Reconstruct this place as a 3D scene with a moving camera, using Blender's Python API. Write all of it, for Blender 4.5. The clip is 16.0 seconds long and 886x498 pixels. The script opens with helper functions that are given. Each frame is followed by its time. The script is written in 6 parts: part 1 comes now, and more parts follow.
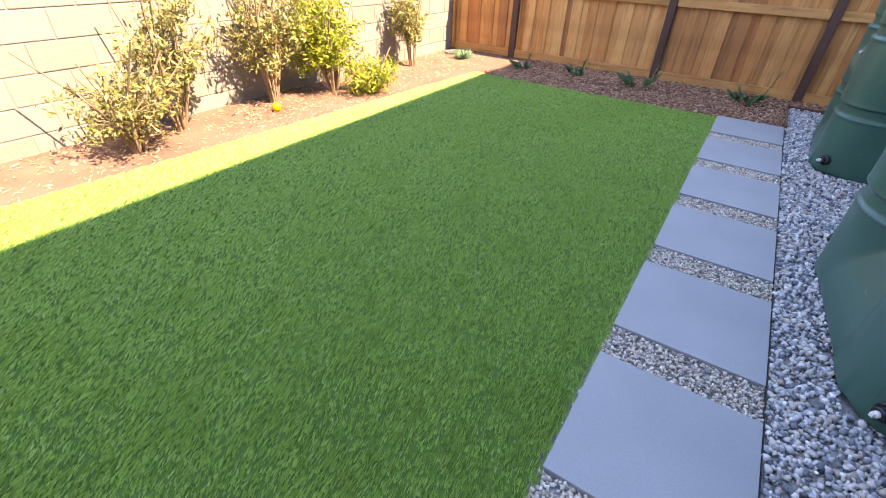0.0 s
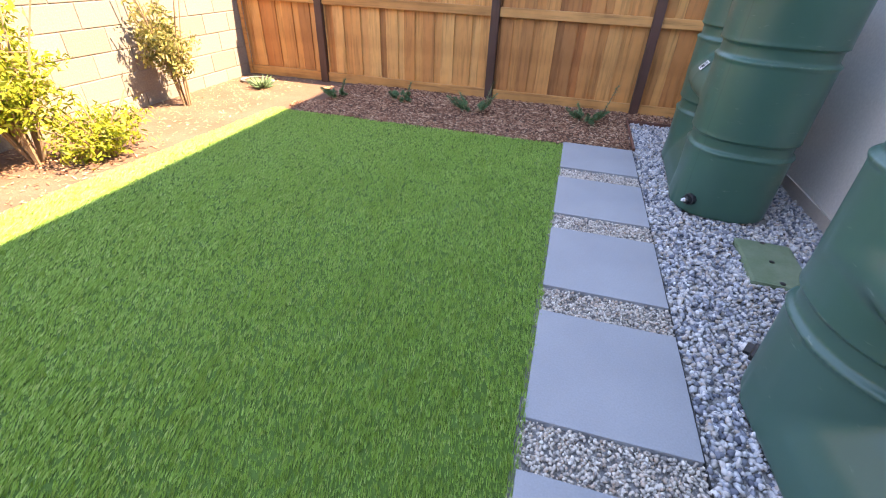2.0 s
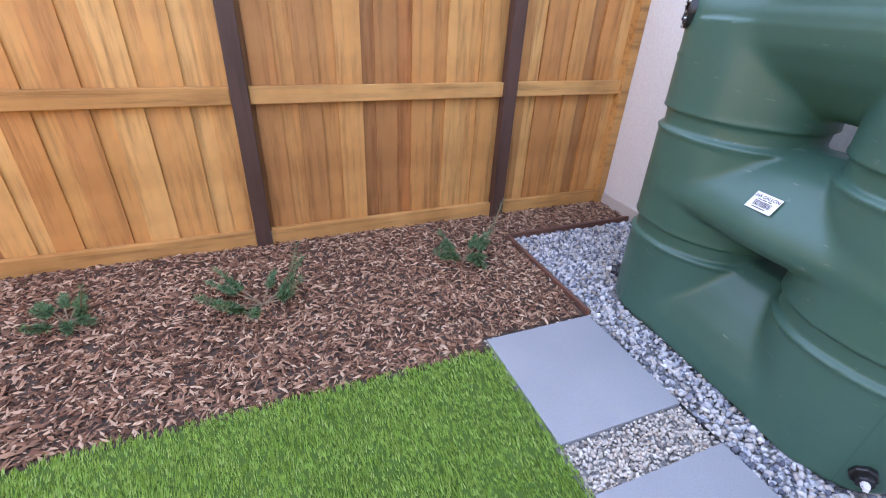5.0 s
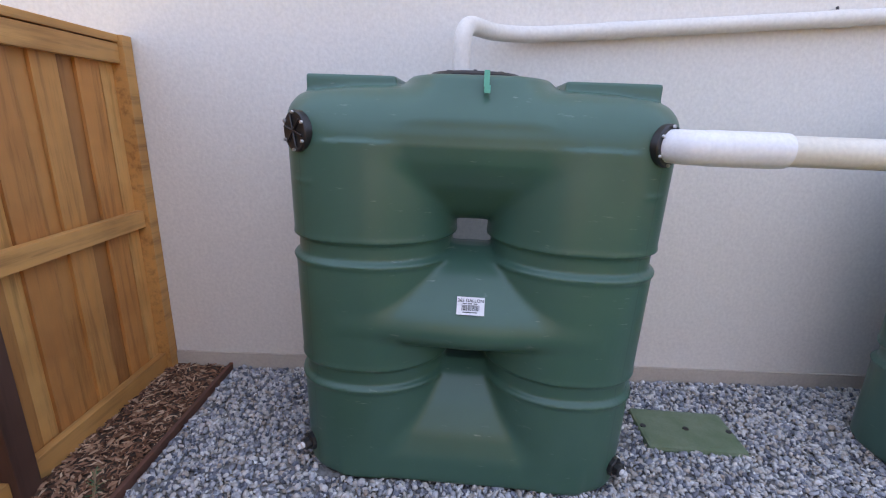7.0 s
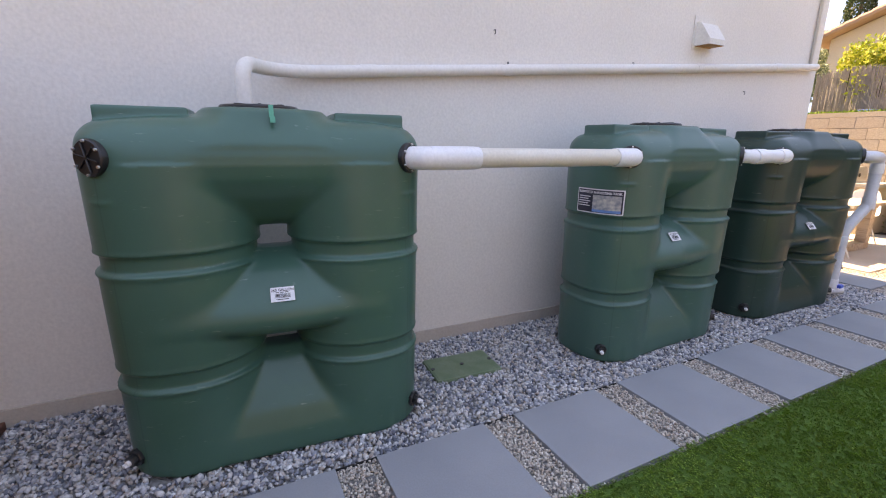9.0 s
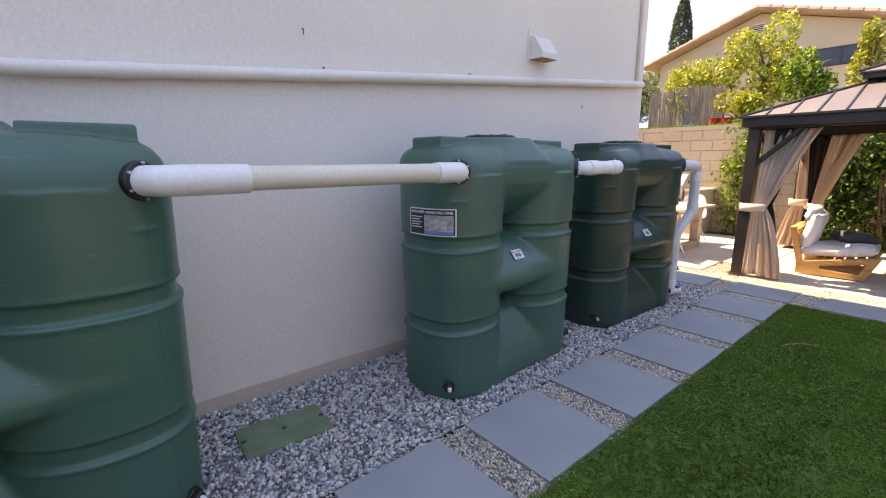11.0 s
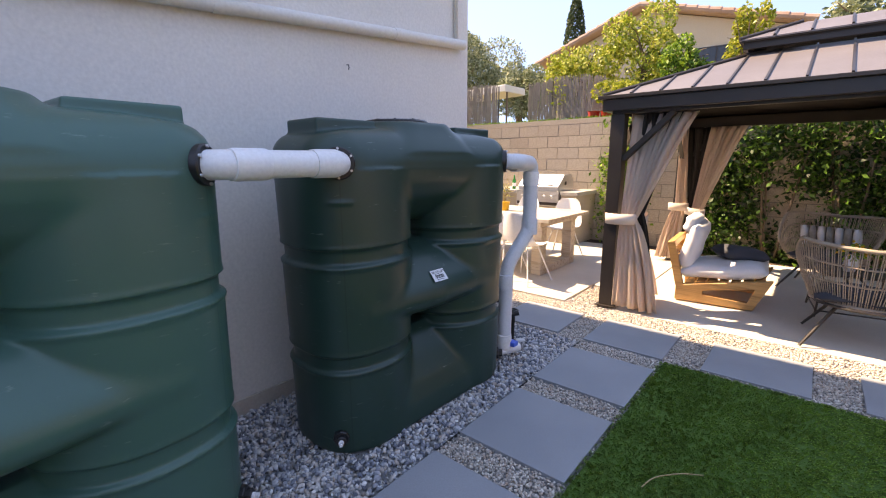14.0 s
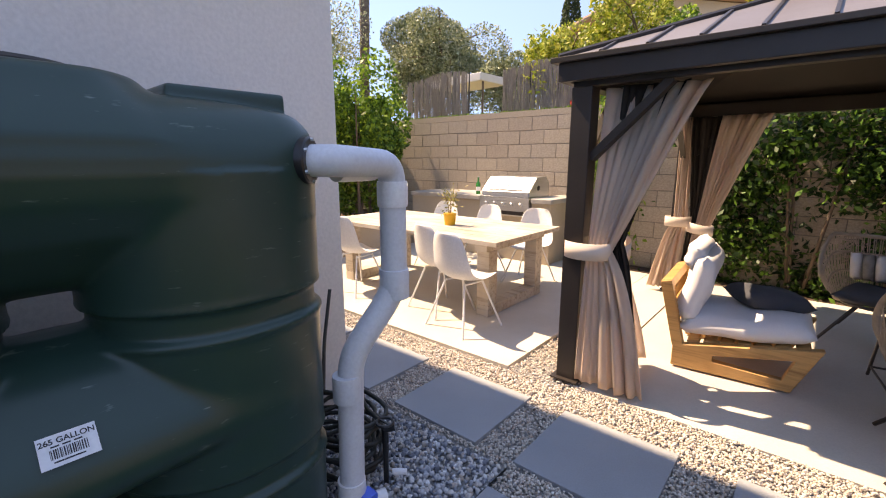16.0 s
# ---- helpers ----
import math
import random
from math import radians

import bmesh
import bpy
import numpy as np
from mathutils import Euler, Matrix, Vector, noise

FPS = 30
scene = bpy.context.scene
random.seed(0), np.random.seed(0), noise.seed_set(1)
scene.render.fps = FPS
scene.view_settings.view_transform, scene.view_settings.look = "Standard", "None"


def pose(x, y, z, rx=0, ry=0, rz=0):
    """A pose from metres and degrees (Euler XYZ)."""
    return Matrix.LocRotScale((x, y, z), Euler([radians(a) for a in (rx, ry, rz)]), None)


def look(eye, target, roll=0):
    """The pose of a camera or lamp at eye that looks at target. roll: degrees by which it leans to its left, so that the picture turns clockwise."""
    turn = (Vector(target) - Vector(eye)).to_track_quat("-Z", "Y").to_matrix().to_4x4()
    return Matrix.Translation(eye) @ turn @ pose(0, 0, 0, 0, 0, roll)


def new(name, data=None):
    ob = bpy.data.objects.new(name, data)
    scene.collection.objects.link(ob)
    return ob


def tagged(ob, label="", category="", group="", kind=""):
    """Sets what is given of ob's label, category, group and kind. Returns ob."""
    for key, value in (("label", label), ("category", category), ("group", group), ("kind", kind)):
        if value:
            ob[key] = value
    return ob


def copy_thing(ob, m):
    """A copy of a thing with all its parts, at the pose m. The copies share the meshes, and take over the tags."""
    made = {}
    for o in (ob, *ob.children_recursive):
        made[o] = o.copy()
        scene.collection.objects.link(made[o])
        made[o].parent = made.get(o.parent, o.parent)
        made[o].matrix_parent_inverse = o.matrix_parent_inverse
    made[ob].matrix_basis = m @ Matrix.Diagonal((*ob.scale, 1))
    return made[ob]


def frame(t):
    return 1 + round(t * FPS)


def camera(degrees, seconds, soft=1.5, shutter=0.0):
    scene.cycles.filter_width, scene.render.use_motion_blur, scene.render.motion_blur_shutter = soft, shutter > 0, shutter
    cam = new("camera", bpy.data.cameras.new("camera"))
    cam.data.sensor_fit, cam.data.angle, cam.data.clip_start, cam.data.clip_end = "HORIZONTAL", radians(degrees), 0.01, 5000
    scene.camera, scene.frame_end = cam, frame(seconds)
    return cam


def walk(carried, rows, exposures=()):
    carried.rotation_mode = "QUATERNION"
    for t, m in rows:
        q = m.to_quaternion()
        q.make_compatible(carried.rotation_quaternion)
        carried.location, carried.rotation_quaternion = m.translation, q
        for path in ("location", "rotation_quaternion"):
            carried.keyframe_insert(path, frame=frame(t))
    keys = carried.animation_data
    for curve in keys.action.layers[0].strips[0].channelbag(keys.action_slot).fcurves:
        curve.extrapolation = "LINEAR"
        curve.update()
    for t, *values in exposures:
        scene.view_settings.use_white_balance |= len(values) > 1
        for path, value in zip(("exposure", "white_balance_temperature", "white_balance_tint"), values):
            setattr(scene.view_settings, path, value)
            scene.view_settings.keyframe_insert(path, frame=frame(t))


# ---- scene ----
cam = camera(90.4, 16.0, soft=1.1)
METRES, EYE, TILT, LEAN, TURN = 11.7, 1.5, 0.0, 0.0, 33.3
PATH = [
    (0, (1.296, 1.894, 1.381), (0.409, 3.282, 0.246), 2.2),
    (0.5, (1.246, 2.291, 1.389), (0.535, 3.78, 0.259), 2.3),
    (1, (1.252, 2.642, 1.384), (0.684, 4.201, 0.267), 2.4),
    (1.5, (1.199, 2.947, 1.354), (0.727, 4.546, 0.248), 2.6),
    (2, (1.108, 3.304, 1.349), (0.699, 4.924, 0.25), 2.6),
    (2.5, (0.981, 3.677, 1.363), (0.616, 5.31, 0.268), 2.6),
    (3, (0.745, 4.084, 1.342), (0.437, 5.74, 0.264), 2.7),
    (3.2, (0.656, 4.261, 1.337), (0.386, 5.928, 0.265), 2.7),
    (5.3, (0.327, 6.194, 1.415), (1.241, 7.69, 0.454), 3.2),
    (5.5, (0.365, 6.353, 1.406), (1.445, 7.761, 0.483), 3.1),
    (6, (0.519, 6.655, 1.423), (2.025, 7.706, 0.631), 3.3),
    (6.5, (0.578, 6.845, 1.455), (2.384, 7.385, 0.786), 2.6),
    (7, (0.492, 6.982, 1.467), (2.411, 6.976, 0.905), 2.2),
    (7.5, (0.276, 7.004, 1.481), (2.173, 6.662, 0.948), 1.9),
    (8, (0.067, 7.096, 1.479), (1.924, 6.562, 0.965), 1.4),
    (8.5, (-0.014, 7.1, 1.482), (1.789, 6.39, 0.986), 1.1),
    (9, (-0.006, 7.057, 1.489), (1.734, 6.193, 1.015), 0.8),
    (9.2, (0.016, 7.076, 1.499), (1.729, 6.156, 1.03), 0.9),
    (11.3, (0.128, 6.284, 1.471), (1.594, 4.981, 1.076), -0.4),
    (11.5, (0.148, 6.169, 1.454), (1.584, 4.833, 1.06), -0.4),
    (12, (0.251, 5.778, 1.408), (1.617, 4.371, 1.016), -0.4),
    (12.5, (0.262, 5.369, 1.41), (1.574, 3.914, 1.013), -0.3),
    (13, (0.297, 5.033, 1.421), (1.582, 3.552, 1.027), -0.3),
    (13.5, (0.415, 4.601, 1.421), (1.686, 3.11, 1.021), -0.3),
    (14, (0.472, 4.187, 1.427), (1.738, 2.691, 1.028), -0.3),
    (14.5, (0.58, 3.818, 1.408), (1.842, 2.319, 1.011), -0.2),
    (15, (0.668, 3.354, 1.427), (1.931, 1.855, 1.028), -0.1),
    (15.5, (0.691, 2.967, 1.468), (1.95, 1.465, 1.066), 0.0),
    (16, (0.823, 2.549, 1.42), (2.09, 1.056, 1.016), -0.0),
]
EXPOSE = [(0, 3.38, 10400, 20), (3, 3.68, 12000, 23), (5.5, 3.95, 12500, 25), (7.0, 3.1, 14200, 24), (9, 2.85, 15000, 25), (12.5, 2.45, 12000, 22), (14, 2.42, 11200, 22), (15, 2.42, 10800, 21), (16, 2.1, 10800, 21)]
walk(cam, [(t, look(eye, target, roll)) for t, eye, target, roll in PATH], EXPOSE)

# ---- world, sun, exposure ----
TO_SUN = Vector((0.73, 0.105, 1.0)).normalized()
world = bpy.data.worlds.new("world")
scene.world = world
world.use_nodes = True
wn = world.node_tree
wn.nodes.clear()
sky = wn.nodes.new("ShaderNodeTexSky")
sky.sky_type = "NISHITA"
sky.sun_disc = False
sky.sun_elevation = math.asin(TO_SUN.z)
sky.sun_rotation = math.atan2(TO_SUN.x, TO_SUN.y)
sky.air_density, sky.dust_density, sky.ozone_density = 1.0, 0.0, 6.0
sky.altitude = 1200
bg = wn.nodes.new("ShaderNodeBackground")
bg.inputs["Strength"].default_value = 0.15
wo = wn.nodes.new("ShaderNodeOutputWorld")
sky_tc = wn.nodes.new("ShaderNodeTexCoord")
sky_up = wn.nodes.new("ShaderNodeVectorMath")
sky_up.operation = "ADD"
sky_up.inputs[1].default_value = (0, 0, 0.50)       # clear dry air: little haze above the horizon
wn.links.new(sky_tc.outputs["Generated"], sky_up.inputs[0])
wn.links.new(sky_up.outputs[0], sky.inputs[0])
wn.links.new(sky.outputs[0], bg.inputs[0])
wn.links.new(bg.outputs[0], wo.inputs[0])
sun_data = bpy.data.lights.new("sun", "SUN")
sun_data.energy, sun_data.angle, sun_data.color = 2.6, radians(0.53), (1.0, 0.955, 0.88)
sun = new("sun", sun_data)
sun.matrix_world = look(TO_SUN * 40, (0, 0, 0))


# ---- materials ----
def base_mat(name):
    m = bpy.data.materials.new(name)
    m.use_nodes = True
    nt = m.node_tree
    return m, nt, nt.nodes["Principled BSDF"]


def ramp_of(nt, fac, stops):
    r = nt.nodes.new("ShaderNodeValToRGB")
    els = r.color_ramp.elements
    while len(els) < len(stops):
        els.new(0.5)
    for e, (p, c) in zip(els, stops):
        e.position, e.color = p, (*c, 1)
    nt.links.new(fac, r.inputs[0])
    return r.outputs[0]


def coords(nt, scale=(1, 1, 1), kind="Object"):
    tc = nt.nodes.new("ShaderNodeTexCoord")
    mp = nt.nodes.new("ShaderNodeMapping")
    mp.inputs["Scale"].default_value = scale
    nt.links.new(tc.outputs[kind], mp.inputs[0])
    return mp.outputs[0]


def noise_of(nt, vec, scale, detail=4, rough=0.55):
    n = nt.nodes.new("ShaderNodeTexNoise")
    n.inputs["Scale"].default_value, n.inputs["Detail"].default_value, n.inputs["Roughness"].default_value = scale, detail, rough
    nt.links.new(vec, n.inputs["Vector"])
    return n.outputs[0]


def bump_of(nt, bsdf, height, strength=0.3, distance=0.01):
    b = nt.nodes.new("ShaderNodeBump")
    b.inputs["Strength"].default_value, b.inputs["Distance"].default_value = strength, distance
    nt.links.new(height, b.inputs["Height"])
    nt.links.new(b.outputs[0], bsdf.inputs["Normal"])


def mix_of(nt, a, b, fac, mode="MIX"):
    n = nt.nodes.new("ShaderNodeMix")
    n.data_type, n.blend_type = "RGBA", mode
    for val, i in ((fac, 0), (a, 6), (b, 7)):
        if isinstance(val, (int, float)):
            n.inputs[i].default_value = val
        elif isinstance(val, tuple):
            n.inputs[i].default_value = (*val, 1)
        else:
            nt.links.new(val, n.inputs[i])
    return n.outputs[2]


def two_scale(name, c1, c2, big=1.2, fine=60, rough=0.8, bump=0.25, dist=0.004, metal=0.0, stretch=(1, 1, 1), spec=0.5, dark=None, kind="Object"):
    """Surface with stains at a large scale and grain at a fine one."""
    m, nt, b = base_mat(name)
    v = coords(nt, stretch, kind)
    n1, n2 = noise_of(nt, v, big, 5), noise_of(nt, v, fine, 3)
    c = ramp_of(nt, n1, [(0.3, c1), (0.7, c2)])
    g = ramp_of(nt, n2, [(0.25, tuple(0.86 for _ in range(3))), (0.75, (1.0, 1.0, 1.0))])
    c = mix_of(nt, c, g, 1.0, "MULTIPLY")
    nt.links.new(c, b.inputs["Base Color"])
    b.inputs["Roughness"].default_value, b.inputs["Metallic"].default_value = rough, metal
    b.inputs["Specular IOR Level"].default_value = spec
    if bump:
        bump_of(nt, b, n2, bump, dist)
    return m


def island_mat(name, stops, rough=0.8, spec=0.3, obj=False, noise_scale=0, trans=0.0, bump=0.0):
    """Colour picked per piece."""
    m, nt, b = base_mat(name)
    if obj:
        g = nt.nodes.new("ShaderNodeObjectInfo")
        f = g.outputs["Random"]
    else:
        g = nt.nodes.new("ShaderNodeNewGeometry")
        f = g.outputs["Random Per Island"]
    c = ramp_of(nt, f, stops)
    if noise_scale:
        n = noise_of(nt, coords(nt), noise_scale, 4)
        c = mix_of(nt, c, ramp_of(nt, n, [(0.3, (0.75, 0.75, 0.75)), (0.7, (1.1, 1.1, 1.1))]), 1.0, "MULTIPLY")
        if bump:
            bump_of(nt, b, n, bump, 0.004)
    nt.links.new(c, b.inputs["Base Color"])
    b.inputs["Roughness"].default_value, b.inputs["Specular IOR Level"].default_value = rough, spec
    if trans:
        t = nt.nodes.new("ShaderNodeBsdfTranslucent")
        nt.links.new(c, t.inputs[0])
        mx = nt.nodes.new("ShaderNodeMixShader")
        mx.inputs[0].default_value = trans
        nt.links.new(b.outputs[0], mx.inputs[1])
        nt.links.new(t.outputs[0], mx.inputs[2])
        nt.links.new(mx.outputs[0], nt.nodes["Material Output"].inputs[0])
    return m


def wood_mat(name, stops, rough=0.6, axis=2, scale=1.0, knots=True):
    """Grain that runs along one axis of the piece, tone picked per piece."""
    m, nt, b = base_mat(name)
    st = [14 * scale] * 3
    st[axis] = 0.9 * scale
    oi = nt.nodes.new("ShaderNodeObjectInfo")
    ml = nt.nodes.new("ShaderNodeMath")
    ml.operation = "MULTIPLY"
    ml.inputs[1].default_value = 37.0
    nt.links.new(oi.outputs["Random"], ml.inputs[0])
    v = coords(nt, tuple(st))
    ad = nt.nodes.new("ShaderNodeVectorMath")
    ad.operation = "ADD"
    nt.links.new(v, ad.inputs[0])
    nt.links.new(ml.outputs[0], ad.inputs[1])
    n1 = noise_of(nt, ad.outputs[0], 1.6, 6, 0.65)
    n2 = noise_of(nt, coords(nt, (3, 3, 3)), 1.0, 3)
    c = ramp_of(nt, oi.outputs["Random"], stops)
    c = mix_of(nt, c, ramp_of(nt, n1, [(0.28, (0.55, 0.48, 0.42)), (0.5, (1, 1, 1)), (0.75, (1.12, 1.08, 1.0))]), 1.0, "MULTIPLY")
    c = mix_of(nt, c, ramp_of(nt, n2, [(0.3, (0.8, 0.74, 0.68)), (0.6, (1.05, 1.05, 1.05))]), 1.0, "MULTIPLY")
    nt.links.new(c, b.inputs["Base Color"])
    b.inputs["Roughness"].default_value = rough
    bump_of(nt, b, n1, 0.25, 0.003)
    return m


M = {}
M["stucco"] = two_scale("stucco", (0.73, 0.685, 0.63), (0.79, 0.745, 0.69), 0.7, 55, 0.9, 0.25, 0.005)
M["foundation"] = two_scale("foundation_concrete", (0.50, 0.43, 0.37), (0.60, 0.53, 0.46), 3, 60, 0.9)
M["pvc"] = two_scale("white_pvc", (0.78, 0.78, 0.78), (0.84, 0.84, 0.85), 4, 80, 0.35, 0.03, 0.001)
M["pvc_cream"] = two_scale("cream_pvc", (0.66, 0.6, 0.5), (0.76, 0.71, 0.62), 3, 80, 0.4, 0.03, 0.001)
M["pvc_grey"] = two_scale("grey_pvc", (0.62, 0.64, 0.68), (0.72, 0.74, 0.78), 3, 80, 0.45, 0.03, 0.001)
M["black"] = two_scale("black_plastic", (0.012, 0.012, 0.013), (0.022, 0.022, 0.024), 8, 90, 0.35, 0.05)
M["rubber"] = two_scale("black_hose", (0.012, 0.014, 0.012), (0.03, 0.032, 0.028), 8, 90, 0.5, 0.05)
M["paver"] = two_scale("paver_concrete", (0.265, 0.283, 0.303), (0.32, 0.335, 0.352), 1.8, 140, 0.85, 0.25, 0.002)
M["slab"] = two_scale("patio_concrete", (0.50, 0.45, 0.39), (0.60, 0.55, 0.49), 1.4, 120, 0.9, 0.25, 0.003)
M["ctop"] = two_scale("counter_concrete", (0.36, 0.34, 0.31), (0.5, 0.47, 0.43), 4, 90, 0.6, 0.1)
M["counter"] = two_scale("tan_stucco", (0.42, 0.35, 0.27), (0.5, 0.43, 0.34), 2, 60, 0.9, 0.4)
M["soil"] = two_scale("dry_soil", (0.13, 0.070, 0.048), (0.18, 0.105, 0.076), 2.5, 60, 0.95, 0.8, 0.012)
M["mulchbase"] = two_scale("mulch_base", (0.06, 0.036, 0.026), (0.12, 0.075, 0.055), 5, 60, 0.95, 0.9, 0.015)
M["gravelbase"] = two_scale("gravel_base", (0.16, 0.155, 0.15), (0.34, 0.33, 0.32), 30, 90, 0.95, 0.9, 0.012)
M["turfbase"] = two_scale("turf_base", (0.045, 0.115, 0.014), (0.06, 0.14, 0.02), 3, 110, 0.95, 0.6, 0.01)
M["ground"] = two_scale("far_ground", (0.20, 0.19, 0.10), (0.3, 0.26, 0.16), 0.3, 12, 0.95, 0.5)
M["edging"] = two_scale("brown_edging", (0.13, 0.05, 0.035), (0.2, 0.08, 0.055), 5, 60, 0.7)
M["dark_edging"] = two_scale("black_edging", (0.02, 0.02, 0.02), (0.04, 0.04, 0.04), 5, 60, 0.7)
M["board"] = wood_mat("cedar_board", [(0.0, (0.36, 0.14, 0.05)), (0.22, (0.63, 0.275, 0.09)), (0.45, (0.80, 0.42, 0.155)), (0.6, (0.50, 0.18, 0.058)), (0.8, (0.72, 0.34, 0.115)), (1.0, (0.60, 0.23, 0.07))], 0.6)
M["rail"] = wood_mat("cedar_rail", [(0.0, (0.54, 0.24, 0.075)), (1.0, (0.66, 0.32, 0.115))], 0.6, axis=0)
M["post"] = wood_mat("dark_stained_post", [(0.0, (0.075, 0.035, 0.026)), (1.0, (0.11, 0.05, 0.038))], 0.6)
M["teak"] = wood_mat("teak", [(0.0, (0.46, 0.25, 0.09)), (1.0, (0.56, 0.32, 0.13))], 0.5, axis=0, scale=1.5)
M["greywood"] = wood_mat("weathered_table_wood", [(0.0, (0.47, 0.41, 0.345)), (1.0, (0.54, 0.485, 0.42))], 0.7, axis=0, scale=1.2)
M["metal_dark"] = two_scale("bronze_powder_coat", (0.022, 0.017, 0.015), (0.035, 0.027, 0.024), 3, 90, 0.42, 0.05)
M["roofpanel"] = two_scale("bronze_roof_panel", (0.15, 0.135, 0.145), (0.20, 0.185, 0.195), 1.5, 60, 0.5, 0.08, metal=0.25)
M["curtain_plain"] = two_scale("curtain_cloth", (0.68, 0.56, 0.48), (0.76, 0.65, 0.57), 3, 220, 0.9, 0.15, 0.001)
# near-black, so the shade under the gazebo roof is in the colour
M["roof_shade"] = two_scale("roof_shade_black", (0.010, 0.008, 0.007), (0.018, 0.014, 0.012), 3, 60, 0.6, 0.05)
M["netting"] = two_scale("dark_netting", (0.015, 0.012, 0.01), (0.03, 0.025, 0.022), 3, 220, 0.9, 0.1)
M["cushion"] = two_scale("white_cushion", (0.80, 0.79, 0.81), (0.86, 0.85, 0.87), 3, 240, 0.95, 0.2, 0.001)
M["pillow_dark"] = two_scale("charcoal_pillow", (0.045, 0.05, 0.062), (0.07, 0.075, 0.09), 5, 240, 0.95, 0.2, 0.001)
M["pillow_grey"] = two_scale("grey_stripe_pillow", (0.25, 0.24, 0.23), (0.4, 0.38, 0.36), 18, 240, 0.95, 0.2, 0.001)
M["rope"] = two_scale("wicker_rope", (0.30, 0.24, 0.19), (0.42, 0.34, 0.27), 10, 200, 0.85, 0.4, 0.002)
M["shell"] = two_scale("white_shell_plastic", (0.76, 0.76, 0.77), (0.8, 0.8, 0.8), 3, 60, 0.4, 0.02)
M["steel"] = two_scale("brushed_steel", (0.55, 0.55, 0.56), (0.66, 0.66, 0.67), 3, 60, 0.32, 0.05, metal=0.9, stretch=(1, 1, 14))
M["yellow"] = two_scale("yellow_glaze", (0.70, 0.38, 0.02), (0.78, 0.45, 0.04), 4, 60, 0.4, 0.05)
M["ball"] = two_scale("orange_yellow_ball", (0.85, 0.42, 0.01), (0.9, 0.5, 0.02), 4, 60, 0.5, 0.05)
M["whitepaper"] = two_scale("white_label", (0.78, 0.79, 0.82), (0.83, 0.84, 0.86), 4, 60, 0.5, 0.0)
M["ink"] = two_scale("black_ink", (0.02, 0.02, 0.025), (0.03, 0.03, 0.035), 4, 60, 0.5, 0.0)
M["navy"] = two_scale("navy_sign", (0.012, 0.014, 0.035), (0.02, 0.022, 0.05), 4, 60, 0.35, 0.0)
M["signpic"] = two_scale("sign_picture", (0.16, 0.2, 0.26), (0.6, 0.56, 0.5), 38, 60, 0.4, 0.0)
M["signblue"] = two_scale("sign_blue", (0.05, 0.2, 0.5), (0.1, 0.3, 0.62), 18, 60, 0.4, 0.0)
M["bolt"] = two_scale("zinc_bolt", (0.6, 0.6, 0.6), (0.7, 0.7, 0.7), 8, 60, 0.35, 0.0, metal=0.8)
M["port"] = two_scale("dusty_grey_plastic", (0.16, 0.16, 0.155), (0.24, 0.235, 0.225), 9, 60, 0.7, 0.2)
M["teal"] = two_scale("teal_tag", (0.02, 0.42, 0.3), (0.03, 0.5, 0.36), 8, 60, 0.5, 0.0)
M["blue"] = two_scale("blue_valve", (0.02, 0.12, 0.6), (0.03, 0.16, 0.7), 8, 60, 0.4, 0.0)
M["lidgreen"] = two_scale("green_box_lid", (0.10, 0.17, 0.09), (0.17, 0.23, 0.15), 9, 90, 0.7, 0.3)
M["trim_white"] = two_scale("painted_trim", (0.72, 0.685, 0.63), (0.78, 0.74, 0.69), 2, 60, 0.7, 0.1)
M["neighbour_wall"] = two_scale("beige_stucco", (0.52, 0.43, 0.33), (0.58, 0.49, 0.38), 0.6, 30, 0.9, 0.3)
M["rooftile"] = two_scale("clay_tile", (0.32, 0.2, 0.15), (0.44, 0.3, 0.24), 1.2, 20, 0.85, 0.3)
M["darkglass"] = two_scale("dark_window", (0.02, 0.025, 0.03), (0.05, 0.055, 0.065), 2, 60, 0.12, 0.0)
M["bark"] = two_scale("bark", (0.13, 0.09, 0.065), (0.24, 0.17, 0.12), 6, 40, 0.95, 0.9, 0.01, stretch=(1, 1, 0.25))
M["palmbark"] = two_scale("palm_bark", (0.11, 0.085, 0.065), (0.22, 0.17, 0.13), 3, 20, 0.95, 0.9, 0.02, stretch=(1, 1, 4))
M["reed"] = two_scale("reed_screen", (0.16, 0.14, 0.13), (0.3, 0.27, 0.25), 30, 90, 0.95, 0.4, stretch=(6, 6, 0.3))
M["red"] = two_scale("red_plastic", (0.5, 0.03, 0.02), (0.6, 0.05, 0.03), 4, 60, 0.5, 0.0)
M["bluecloth"] = two_scale("blue_plastic", (0.05, 0.12, 0.4), (0.1, 0.2, 0.5), 4, 60, 0.6, 0.0)
M["bottle"] = two_scale("green_glass_bottle", (0.01, 0.22, 0.04), (0.02, 0.3, 0.06), 4, 60, 0.1, 0.0)
M["rock"] = island_mat("crushed_rock", [(0, (0.10, 0.115, 0.145)), (0.22, (0.26, 0.28, 0.32)), (0.45, (0.50, 0.51, 0.53)), (0.68, (0.62, 0.59, 0.56)), (0.82, (0.40, 0.33, 0.28)), (1, (0.80, 0.80, 0.80))], 0.85, noise_scale=60)
M["pea"] = island_mat("pea_gravel", [(0, (0.18, 0.165, 0.16)), (0.3, (0.48, 0.43, 0.38)), (0.6, (0.64, 0.58, 0.51)), (0.8, (0.45, 0.33, 0.26)), (1, (0.76, 0.72, 0.66))], 0.85)
